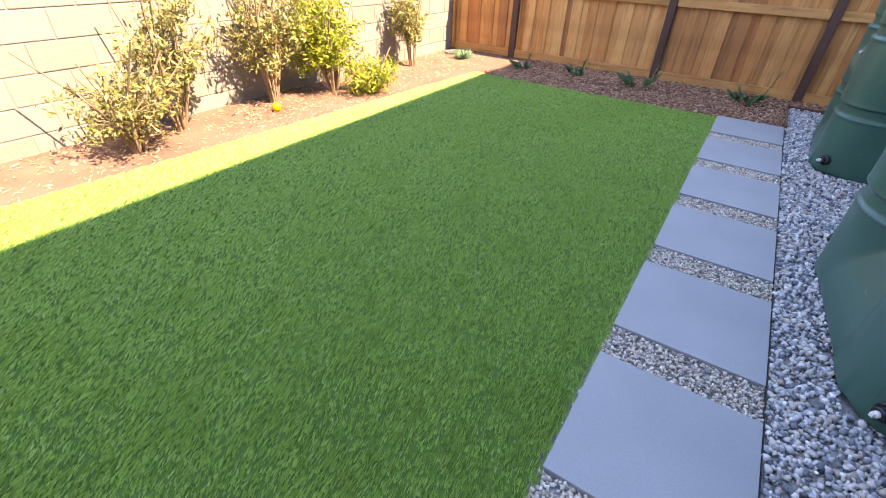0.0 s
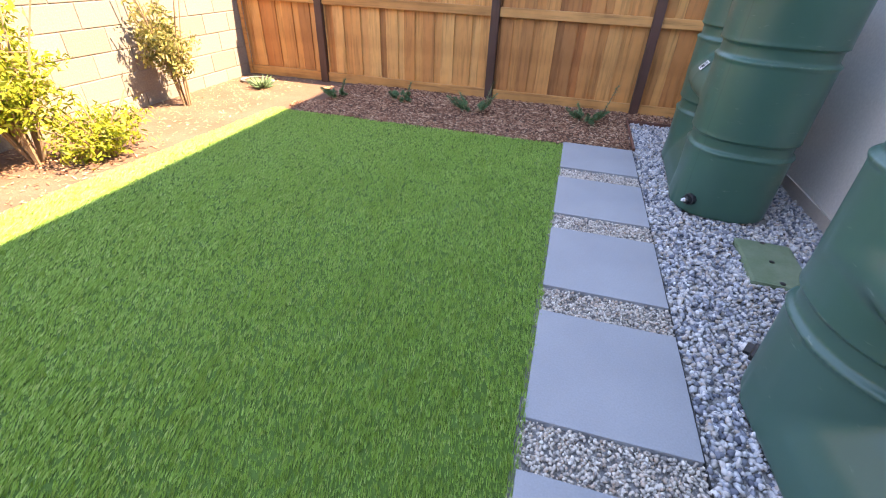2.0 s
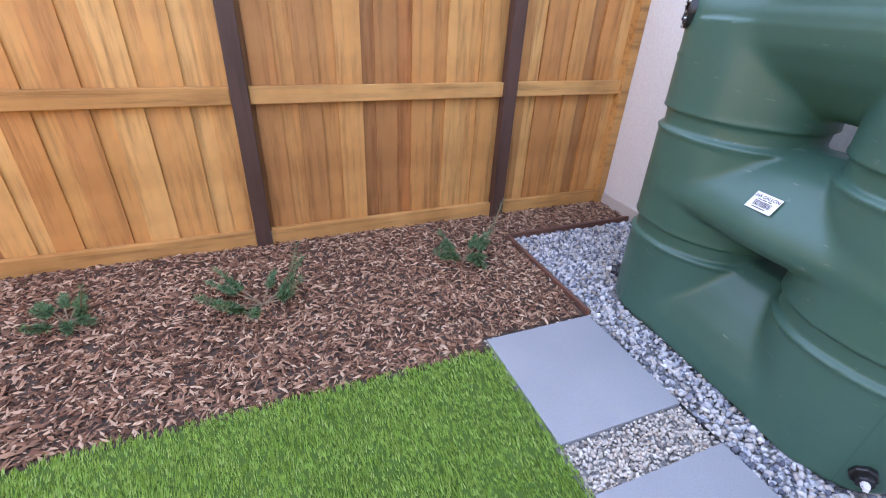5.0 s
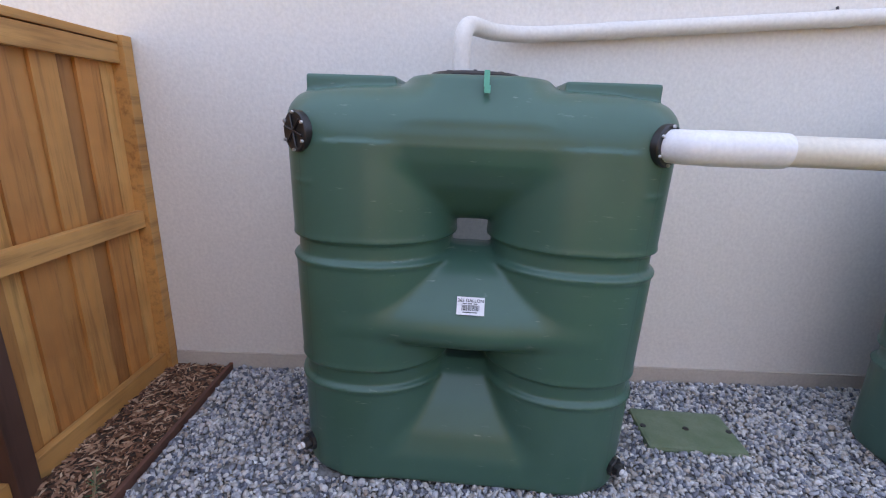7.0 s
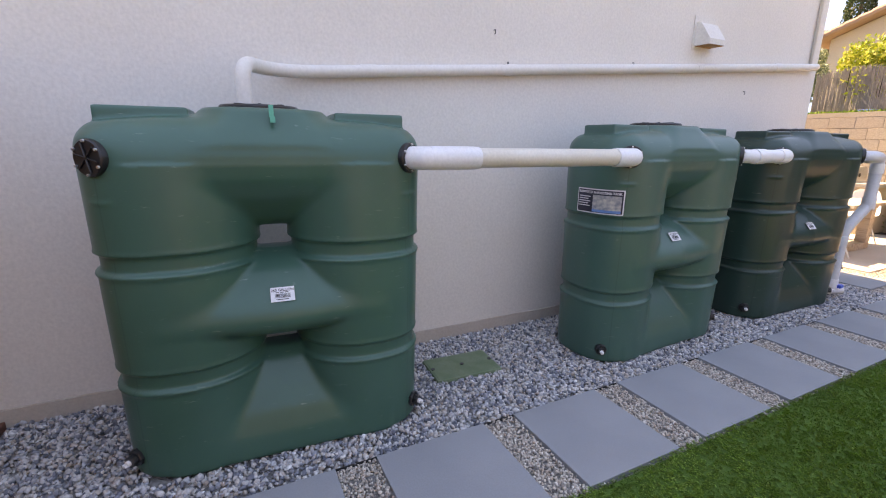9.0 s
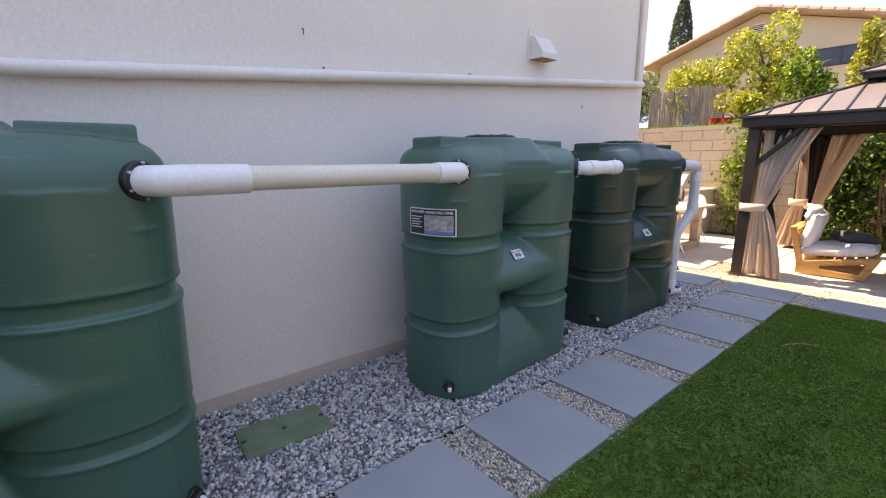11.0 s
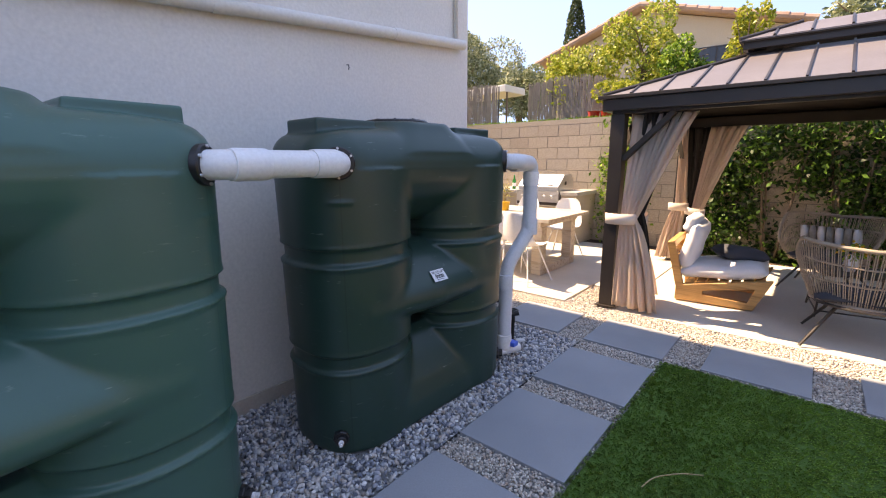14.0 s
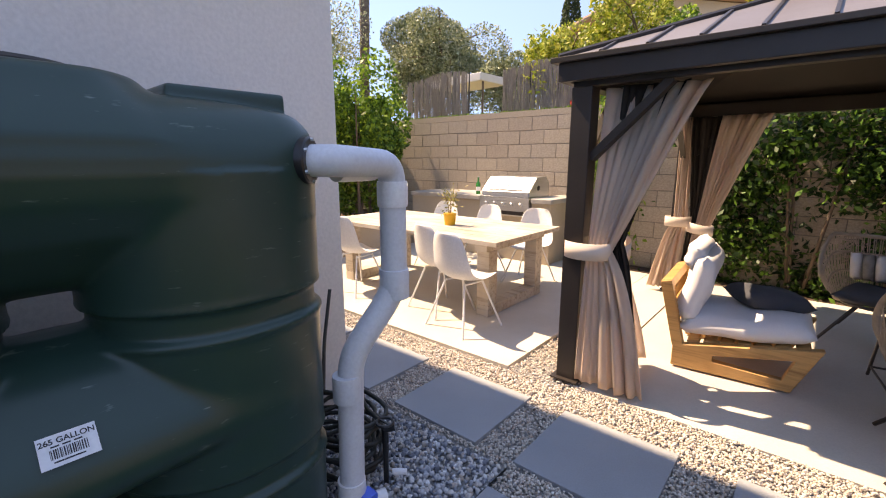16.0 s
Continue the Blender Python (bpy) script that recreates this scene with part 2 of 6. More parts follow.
M["chip"] = island_mat("bark_chip", [(0, (0.07, 0.029, 0.019)), (0.4, (0.22, 0.095, 0.057)), (0.75, (0.40, 0.20, 0.125)), (1, (0.62, 0.40, 0.27))], 0.9)
M["straw"] = island_mat("dry_litter", [(0, (0.28, 0.17, 0.09)), (0.5, (0.42, 0.29, 0.17)), (1, (0.55, 0.42, 0.27))], 0.9)
M["blade"] = island_mat("turf_blade", [(0, (0.14, 0.28, 0.045)), (0.5, (0.235, 0.43, 0.08)), (0.85, (0.32, 0.53, 0.13)), (1, (0.46, 0.55, 0.2))], 0.45, 0.4, trans=0.05)
M["block"] = island_mat("grey_block", [(0, (0.22, 0.192, 0.165)), (0.5, (0.265, 0.238, 0.21)), (1, (0.24, 0.21, 0.185))], 0.95, obj=True, noise_scale=70, bump=0.5)
M["mortar"] = two_scale("mortar", (0.2, 0.17, 0.15), (0.27, 0.235, 0.205), 3, 80, 0.95)
M["block_tan"] = island_mat("tan_block", [(0, (0.40, 0.33, 0.27)), (0.5, (0.46, 0.39, 0.32)), (1, (0.43, 0.37, 0.31))], 0.95, obj=True, noise_scale=50, bump=0.5)


def cloth(name, src, amount):
    """The same cloth with some light coming through."""
    m = M[src].copy()
    m.name = name
    nt = m.node_tree
    b = nt.nodes["Principled BSDF"]
    t = nt.nodes.new("ShaderNodeBsdfTranslucent")
    t.inputs[0].default_value = (0.92, 0.78, 0.68, 1) if amount > 0.4 else (0.4, 0.3, 0.25, 1)
    mx = nt.nodes.new("ShaderNodeMixShader")
    mx.inputs[0].default_value = amount
    nt.links.new(b.outputs[0], mx.inputs[1])
    nt.links.new(t.outputs[0], mx.inputs[2])
    nt.links.new(mx.outputs[0], nt.nodes["Material Output"].inputs[0])
    return m


M["curtain"] = cloth("curtain", "curtain_plain", 0.5)


def leaf_mat(name, a, b2, c):
    return island_mat(name, [(0, a), (0.5, b2), (1, c)], 0.5, 0.35, trans=0.3)


M["leaf_olive"] = leaf_mat("shrub_leaf", (0.15, 0.17, 0.05), (0.29, 0.27, 0.09), (0.46, 0.39, 0.18))
M["leaf_yellow"] = leaf_mat("yellow_green_leaf", (0.14, 0.2, 0.02), (0.28, 0.32, 0.04), (0.45, 0.42, 0.07))
M["leaf_dark"] = leaf_mat("climber_leaf", (0.010, 0.030, 0.008), (0.028, 0.075, 0.014), (0.12, 0.26, 0.04))
M["leaf_hedge"] = leaf_mat("hedge_leaf", (0.04, 0.11, 0.018), (0.11, 0.22, 0.028), (0.3, 0.45, 0.06))
M["leaf_lemon"] = leaf_mat("citrus_leaf", (0.13, 0.2, 0.025), (0.32, 0.38, 0.05), (0.58, 0.54, 0.15))
M["leaf_tree"] = leaf_mat("olive_tree_leaf", (0.10, 0.13, 0.06), (0.24, 0.28, 0.15), (0.46, 0.48, 0.32))
M["leaf_cypress"] = leaf_mat("cypress_leaf", (0.02, 0.045, 0.018), (0.04, 0.07, 0.028), (0.07, 0.1, 0.04))
M["needle"] = leaf_mat("pine_needle", (0.05, 0.14, 0.07), (0.10, 0.24, 0.12), (0.2, 0.34, 0.17))
M["agave"] = leaf_mat("succulent_leaf", (0.08, 0.16, 0.08), (0.15, 0.25, 0.14), (0.24, 0.33, 0.2))
M["twig"] = two_scale("twig", (0.2, 0.13, 0.08), (0.32, 0.22, 0.14), 10, 60, 0.9, 0.3)


def tank_mat(name, c1, c2, seam_dark=0.2):
    m, nt, b = base_mat(name)
    v = coords(nt)
    n1, n2 = noise_of(nt, v, 2.2, 5), noise_of(nt, v, 160, 2)
    c = ramp_of(nt, n1, [(0.3, c1), (0.7, c2)])
    sv = coords(nt, (3, 5, 26))
    s = noise_of(nt, sv, 2.0, 3, 0.7)
    c = mix_of(nt, c, (0.32, 0.4, 0.36), ramp_of(nt, s, [(0.67, (0, 0, 0)), (0.80, (0.5, 0.5, 0.5))]))
    nt.links.new(c, b.inputs["Base Color"])
    # pale scuffs, longer and rarer than the scratches
    s2 = noise_of(nt, coords(nt, (4, 2.2, 11)), 1.7, 5, 0.75)
    c = mix_of(nt, c, (0.24, 0.30, 0.27), ramp_of(nt, s2, [(0.66, (0, 0, 0)), (0.74, (0.35, 0.35, 0.35))]))
    # mould seam that runs down the rounded corners

    def calc(op, p, q):
        n = nt.nodes.new("ShaderNodeMath")
        n.operation = op
        for val, i in ((p, 0), (q, 1)):
            if isinstance(val, float):
                n.inputs[i].default_value = val
            else:
                nt.links.new(val, n.inputs[i])
        return n.outputs[0]
    sx = nt.nodes.new("ShaderNodeSeparateXYZ")
    nt.links.new(v, sx.inputs[0])
    across = calc("ADD", calc("MULTIPLY", sx.outputs[0], 0.61), calc("MULTIPLY", calc("ABSOLUTE", sx.outputs[1], 0.0), 0.79))
    seam = calc("LESS_THAN", calc("ABSOLUTE", calc("SUBTRACT", across, 0.3274), 0.0), 0.003)
    seam = calc("MULTIPLY", seam, calc("LESS_THAN", sx.outputs[2], 1.36))
    c = mix_of(nt, c, (0.006, 0.022, 0.018), calc("MULTIPLY", seam, seam_dark))
    nt.links.new(c, b.inputs["Base Color"])
    b.inputs["Roughness"].default_value = 0.34
    bump_of(nt, b, n2, 0.12, 0.001)
    return m


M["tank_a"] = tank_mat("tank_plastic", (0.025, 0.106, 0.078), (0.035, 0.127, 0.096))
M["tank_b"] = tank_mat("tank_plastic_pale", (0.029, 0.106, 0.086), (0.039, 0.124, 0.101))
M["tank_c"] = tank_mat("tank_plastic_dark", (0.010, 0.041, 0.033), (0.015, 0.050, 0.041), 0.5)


# ---- mesh helpers ----
def mesh_ob(name, bm, mat, parent=None, label="", smooth=False, angle=None):
    me = bpy.data.meshes.new(name)
    bm.normal_update()
    bm.to_mesh(me)
    bm.free()
    me.materials.append(mat)
    if smooth:
        me.shade_smooth()
        if angle:
            me.set_sharp_from_angle(angle=radians(angle))
    ob = new(name, me)
    if parent is not None:
        ob.parent = parent
    if label:
        ob["label"] = label
    return ob


def part(name, bm, mat, parent, label="", smooth=False, angle=None):
    return mesh_ob(name, bm, mat, parent, label, smooth, angle)


def base(name, at, label, category, group="", rz=0.0):
    ob = new(name)
    ob.matrix_world = pose(*at, 0, 0, rz)
    return tagged(ob, label, category, group)


def from_arrays(name, verts, faces, mat, parent=None, kind="", label="", smooth=False):
    """A mesh from arrays of corners and of faces that all have as many corners."""
    me = bpy.data.meshes.new(name)
    v, f = np.asarray(verts, dtype=np.float32), np.asarray(faces, dtype=np.int32)
    me.vertices.add(len(v))
    me.vertices.foreach_set("co", v.ravel())
    me.loops.add(f.size)
    me.loops.foreach_set("vertex_index", f.ravel())
    me.polygons.add(len(f))
    me.polygons.foreach_set("loop_start", np.arange(len(f), dtype=np.int32) * f.shape[1])
    me.polygons.foreach_set("loop_total", np.full(len(f), f.shape[1], dtype=np.int32))
    me.update(calc_edges=True)
    me.validate()
    me.materials.append(mat)
    if smooth:
        me.shade_smooth()
    ob = new(name, me)
    if parent is not None:
        ob.parent = parent
    return tagged(ob, label, "", "", kind)


def box(bm, lo, hi, bev=0.0, m=None):
    c = [(a + b) / 2 for a, b in zip(lo, hi)]
    s = [b - a for a, b in zip(lo, hi)]
    g = bmesh.ops.create_cube(bm, size=1.0, matrix=Matrix.Translation(c) @ Matrix.Diagonal((*s, 1)))
    vs = g["verts"]
    if bev:
        es = list({e for v in vs for e in v.link_edges})
        r = bmesh.ops.bevel(bm, geom=es, offset=bev, segments=2, affect="EDGES", profile=0.6)
        vs = list({v for f in r["faces"] for v in f.verts} | {v for v in vs if v.is_valid})
    if m is not None:
        bmesh.ops.transform(bm, matrix=m, verts=vs)
    return vs


def bx(lo, hi, bev=0.0, m=None):
    bm = bmesh.new()
    box(bm, lo, hi, bev, m)
    return bm


def tube(bm, pts, r, seg=12, closed=False, cap=True, flat=1.0):
    """A round bar along a line; r is one radius or one for each point."""
    pts = [Vector(p) for p in pts]
    rs = r if isinstance(r, (list, tuple)) else [r] * len(pts)
    n = len(pts)
    rings, side = [], None
    for i, p in enumerate(pts):
        a = pts[(i - 1) % n] if (closed or i) else pts[0]
        b = pts[(i + 1) % n] if (closed or i < n - 1) else pts[-1]
        d = (b - a).normalized() if (b - a).length > 1e-9 else Vector((0, 0, 1))
        if side is None:
            side = d.orthogonal().normalized()
        side = (side - d * side.dot(d)).normalized()
        up = d.cross(side)
        rings.append([bm.verts.new(p + rs[i] * (math.cos(2 * math.pi * k / seg) * side + flat * math.sin(2 * math.pi * k / seg) * up)) for k in range(seg)])
    for i in range(n if closed else n - 1):
        A, B = rings[i], rings[(i + 1) % n]
        for k in range(seg):
            bm.faces.new((A[k], A[(k + 1) % seg], B[(k + 1) % seg], B[k]))
    if cap and not closed:
        bm.faces.new(rings[0][::-1])
        bm.faces.new(rings[-1])
    return rings


def tb(pts, r, seg=12, **k):
    bm = bmesh.new()
    tube(bm, pts, r, seg, **k)
    return bm


def bend(pts, rad, n=5):
    """Rounds the corners of a line."""
    pts = [Vector(p) for p in pts]
    out = [pts[0]]
    for a, b, c in zip(pts, pts[1:], pts[2:]):
        u, w = (a - b).normalized(), (c - b).normalized()
        r = min(rad, (a - b).length * 0.45, (c - b).length * 0.45)
        p, q = b + u * r, b + w * r
        for i in range(n + 1):
            t = i / n
            out.append(p * (1 - t) ** 2 + b * 2 * t * (1 - t) + q * t * t)
    return out + [pts[-1]]


def disc(bm, c, axis, r, h, seg=20, bev=0.0):
    """A short cylinder from c along an axis."""
    c, axis = Vector(c), Vector(axis).normalized()
    if bev:
        tube(bm, [c, c + axis * (h - bev), c + axis * h], [r, r, r - bev], seg)
    else:
        tube(bm, [c, c + axis * h], r, seg)


def leaves(name, pts, size, mat, parent, seed=1, stretch=2.2, up=0.3, label="", kind="stuff"):
    """Many small pointed leaves, one at each place."""
    rng = np.random.default_rng(seed)
    pts = np.asarray(pts, dtype=float)
    n = len(pts)
    d = rng.normal(size=(n, 3))
    d[:, 2] += up
    d /= np.linalg.norm(d, axis=1)[:, None]
    e = np.cross(d, rng.normal(size=(n, 3)))
    e /= np.linalg.norm(e, axis=1)[:, None] + 1e-9
    nn = np.cross(d, e)
    s = (size * (0.6 + 0.8 * rng.random(n)))[:, None]
    L, W = d * s * 0.5, e * s * 0.5 / stretch
    v = np.stack([pts - L, pts + W + nn * s * 0.08, pts + L, pts - W + nn * s * 0.08], 1).reshape(-1, 3)
    f = np.arange(4 * n).reshape(n, 4)
    return from_arrays(name, v, f, mat, parent, kind, label)


def blob_points(n, c, r, seed, shell=0.55, lumps=9, lumpr=0.5):
    """Places of leaves in uneven clumps that fill an ellipsoid."""
    rng = np.random.default_rng(seed)
    d = rng.normal(size=(lumps, 3))
    d /= np.linalg.norm(d, axis=1)[:, None]
    cs = d * rng.uniform(0.35, 0.8, lumps)[:, None]
    rs = lumpr * rng.uniform(0.6, 1.15, lumps)
    k = rng.integers(0, lumps, n)
    e = rng.normal(size=(n, 3))
    e /= np.linalg.norm(e, axis=1)[:, None]
    q = cs[k] + e * (rs[k] * rng.uniform(shell, 1.0, n) ** 0.6)[:, None]
    return q * np.array(r) + np.array(c)


def stones(name, xs, ys, zs, sizes, mat, seed, label, flat=0.6):
    """Angular stones, each an uneven octahedron with cut faces."""
    rng = np.random.default_rng(seed)
    n = len(xs)
    ph = (1 + 5 ** 0.5) / 2
    iv = np.array([(-1, ph, 0), (1, ph, 0), (-1, -ph, 0), (1, -ph, 0), (0, -1, ph), (0, 1, ph), (0, -1, -ph), (0, 1, -ph), (ph, 0, -1), (ph, 0, 1), (-ph, 0, -1), (-ph, 0, 1)]) / 1.9
    fc = np.array([(0, 11, 5), (0, 5, 1), (0, 1, 7), (0, 7, 10), (0, 10, 11), (1, 5, 9), (5, 11, 4), (11, 10, 2), (10, 7, 6), (7, 1, 8), (3, 9, 4), (3, 4, 2), (3, 2, 6), (3, 6, 8), (3, 8, 9), (4, 9, 5), (2, 4, 11), (6, 2, 10), (8, 6, 7), (9, 8, 1)])
    v = iv[None] * (1 + rng.uniform(-0.30, 0.30, (n, 12, 1)))
    v = v * np.stack([rng.uniform(0.75, 1.25, n), rng.uniform(0.6, 1.0, n), rng.uniform(flat * 0.8, flat * 1.2, n)], 1)[:, None]
    q = rng.normal(size=(n, 4))
    q[:, 0] += 1.0
    q /= np.linalg.norm(q, axis=1)[:, None]
    w, x, y, z = q.T
    R = np.stack([1 - 2 * (y * y + z * z), 2 * (x * y - z * w), 2 * (x * z + y * w), 2 * (x * y + z * w), 1 - 2 * (x * x + z * z), 2 * (y * z - x * w), 2 * (x * z - y * w), 2 * (y * z + x * w), 1 - 2 * (x * x + y * y)], 1).reshape(n, 3, 3)
    v = np.einsum("nij,nkj->nki", R, v) * sizes[:, None, None]
    v += np.stack([xs, ys, zs], 1)[:, None]
    f = (fc[None] + 12 * np.arange(n)[:, None, None]).reshape(-1, 3)
    return from_arrays(name, v.reshape(-1, 3), f, mat, None, "stuff", label)


# ---- large structure ----
WX, WS = 2.84, 1.06          # west face and south end of the house
FY = 8.54                   # front of the fence posts
BX = -2.95                  # face of the block wall
SY = -3.5                   # face of the south retaining wall
DECK = 0.018                 # top of the patio

g = bmesh.new()
prof = [(900, -0.05), (-3.72, -0.05), (-3.72, 2.08), (-9.0, 2.3), (-14.0, 2.8), (-40, 4.0), (-900, 4.0)]
cols = [[g.verts.new((x, y, z)) for y, z in prof] for x in (-900, 900)]
for i in range(len(prof) - 1):
    g.faces.new((cols[0][i], cols[1][i], cols[1][i + 1], cols[0][i + 1]))
tagged(mesh_ob("ground", g, M["ground"]), "dry sloping ground that steps up behind the retaining wall", "ground", "", "structure")


def slab(name, lo, hi, mat, label, cat, bev=0.0):
    return tagged(mesh_ob(name, bx(lo, hi, bev), mat), label, cat, "", "structure")


slab("soil_bed", (BX, -1.0, -0.05), (-1.40, FY + 0.1, -0.008), M["soil"], "dry bare soil bed along the block wall", "ground")
slab("mulch_bed", (-1.45, 7.24, -0.05), (1.775, FY + 0.1, -0.004), M["mulchbase"], "dark bark mulch bed below the wooden fence", "ground")
slab("mulch_strip", (1.775, 8.22, -0.05), (WX, FY + 0.1, -0.004), M["mulchbase"], "dark bark mulch strip by the fence corner", "ground")
g = bmesh.new()
low = [g.verts.new((px, py, -0.05)) for px, py in ((-2.24, 0.955), (1.15, 0.955), (1.15, 7.24), (-1.76, 7.24))]
g.faces.new(low)
ex = bmesh.ops.extrude_face_region(g, geom=g.faces[:])
bmesh.ops.translate(g, verts=[v for v in ex["geom"] if isinstance(v, bmesh.types.BMVert)], vec=(0, 0, 0.054))
bmesh.ops.recalc_face_normals(g, faces=g.faces)
tagged(mesh_ob("turf_bed", g, M["turfbase"]), "green artificial turf backing", "ground", "", "structure")
slab("gravel_bed", (1.15, WS, -0.05), (WX, 8.22, -0.012), M["gravelbase"], "grey gravel bed along the house wall", "ground")
slab("gravel_border", (-4.0, 0.057, -0.05), (1.819, 0.12, -0.0125), M["gravelbase"], "fine tan gravel along the gazebo patio", "ground")
slab("gravel_border", (-4.0, 0.12, -0.05), (7.5, 0.955, -0.012), M["gravelbase"], "fine tan gravel border between turf and patio", "ground")
slab("gravel_border", (1.15, 0.955, -0.05), (7.5, WS, -0.0125), M["gravelbase"], "fine gravel by the corner of the house", "ground")
slab("gravel_border", (1.82, -0.62, -0.05), (2.3, 0.12, -0.0125), M["gravelbase"], "fine gravel between the two patio slabs", "ground")

slab("house_wall_west", (WX, WS, 0.09), (WX + 0.25, 12.0, 6.0), M["stucco"], "off-white rough stucco house wall", "wall")
slab("house_wall_south", (WX + 0.25, WS, 0.09), (12.0, WS + 0.25, 6.0), M["stucco"], "off-white stucco house wall by the dining patio", "wall")
slab("house_wall_east", (11.75, WS + 0.25, 0.0), (12.0, 12.0, 6.0), M["stucco"], "off-white stucco far house wall", "wall")
slab("house_wall_north", (WX + 0.25, 11.75, 0.0), (11.75, 12.0, 6.0), M["stucco"], "off-white stucco north house wall", "wall")
slab("house_roof", (WX, WS, 6.003), (12.0, 12.0, 6.12), M["rooftile"], "flat capped roof of the house", "roof")
slab("house_foundation", (WX - 0.012, WS - 0.012, -0.05), (12.0, WS + 0.2, 0.088), M["foundation"], "tan concrete house foundation strip", "foundation")
slab("house_foundation", (WX - 0.012, WS + 0.2, -0.05), (WX + 0.2, 12.0, 0.0885), M["foundation"], "tan concrete house foundation strip", "foundation")
# patio
slab("patio_gazebo", (-4.2, -3.12, -0.04), (1.82, 0.055, 0.004), M["slab"], "pale concrete patio slab under the gazebo", "patio")
slab("patio_dining", (2.3, -3.12, -0.04), (7.2, 0.12, DECK), M["slab"], "pale concrete patio slab under the dining table", "patio")
slab("patio_back", (1.82, -3.12, -0.04), (2.3, -0.62, DECK - 0.003), M["slab"], "pale concrete patio slab between gazebo and dining area", "patio")
slab("planting_strip", (-4.2, SY, -0.04), (7.2, -3.12, 0.0), M["mulchbase"], "dark planting strip at the foot of the retaining wall", "ground")

# walls of block; the pieces are laid at the end of the file
west_core = tagged(mesh_ob("block_wall_west", bx((BX - 0.2, -4.0, -0.05), (BX - 0.006, 9.2, 1.83)), M["mortar"]), "pale grey concrete block garden wall", "wall", "", "structure")
south_core = tagged(mesh_ob("block_wall_south", bx((-4.6, SY - 0.2, -0.05), (9.0, SY - 0.006, 2.03)), M["mortar"]), "tan concrete block retaining wall", "wall", "", "structure")
slab("wall_cap_south", (-4.6, SY - 0.2, 2.033), (9.0, SY + 0.0, 2.12), M["block_tan"], "flat tan cap of the retaining wall", "wall")


# ---- fence ----
def fence():
    f = base("fence", (0, 0, 0), "new cedar board-on-board fence with dark stained posts", "fence")
    rng = random.Random(4)
    posts = [-1.86, 0.24, 1.86]
    x0, x1 = BX + 0.01, WX - 0.02
    # boards: a back row, and a front row over its gaps
    x, i = x0, 0
    while x < x1 - 0.03:
        front = i % 2 == 1
        w = 0.138 + rng.uniform(-0.012, 0.012)
        b = bx((-w / 2, -0.008, 0.075), (w / 2, 0.008, 1.76), 0.002)
        cx = min(x + w / 2, x1 - w / 2)
        o = part("board", b, M["board"], f)
        o.location = (cx, FY + (0.094 if not front else 0.077), 0)
        x += 0.112
        i += 1
    bays = [x0] + posts + [x1]
    for k in range(4):
        a, b2 = bays[k] + (0.045 if k else 0), bays[k + 1] - (0.045 if k < 3 else 0.0)
        for z, h, d, nm in ((0.0, 0.105, 0.04, "kickboard"), (0.86, 0.09, 0.04, "rail"), (1.67, 0.09, 0.04, "rail")):
            part(nm, bx((a + 0.002, FY + 0.026, z), (b2 - 0.002, FY + 0.066, z + h), 0.004), M["rail"], f)
        part("cap_board", bx((a + 0.002, FY + 0.02, 1.765), (b2 - 0.002, FY + 0.115, 1.80), 0.004), M["rail"], f)
    for px in posts:
        part("post", bx((px - 0.045, FY - 0.0, -0.05), (px + 0.045, FY + 0.066, 1.84), 0.004), M["post"], f, "dark brown stained post")
    part("end_post", bx((x1 - 0.05, FY + 0.0, 0.0), (WX - 0.003, FY + 0.125, 1.80), 0.003), M["rail"], f)
    part("end_post", bx((x0, FY + 0.0, 0.0), (x0 + 0.04, FY + 0.025, 1.80), 0.003), M["rail"], f)


fence()


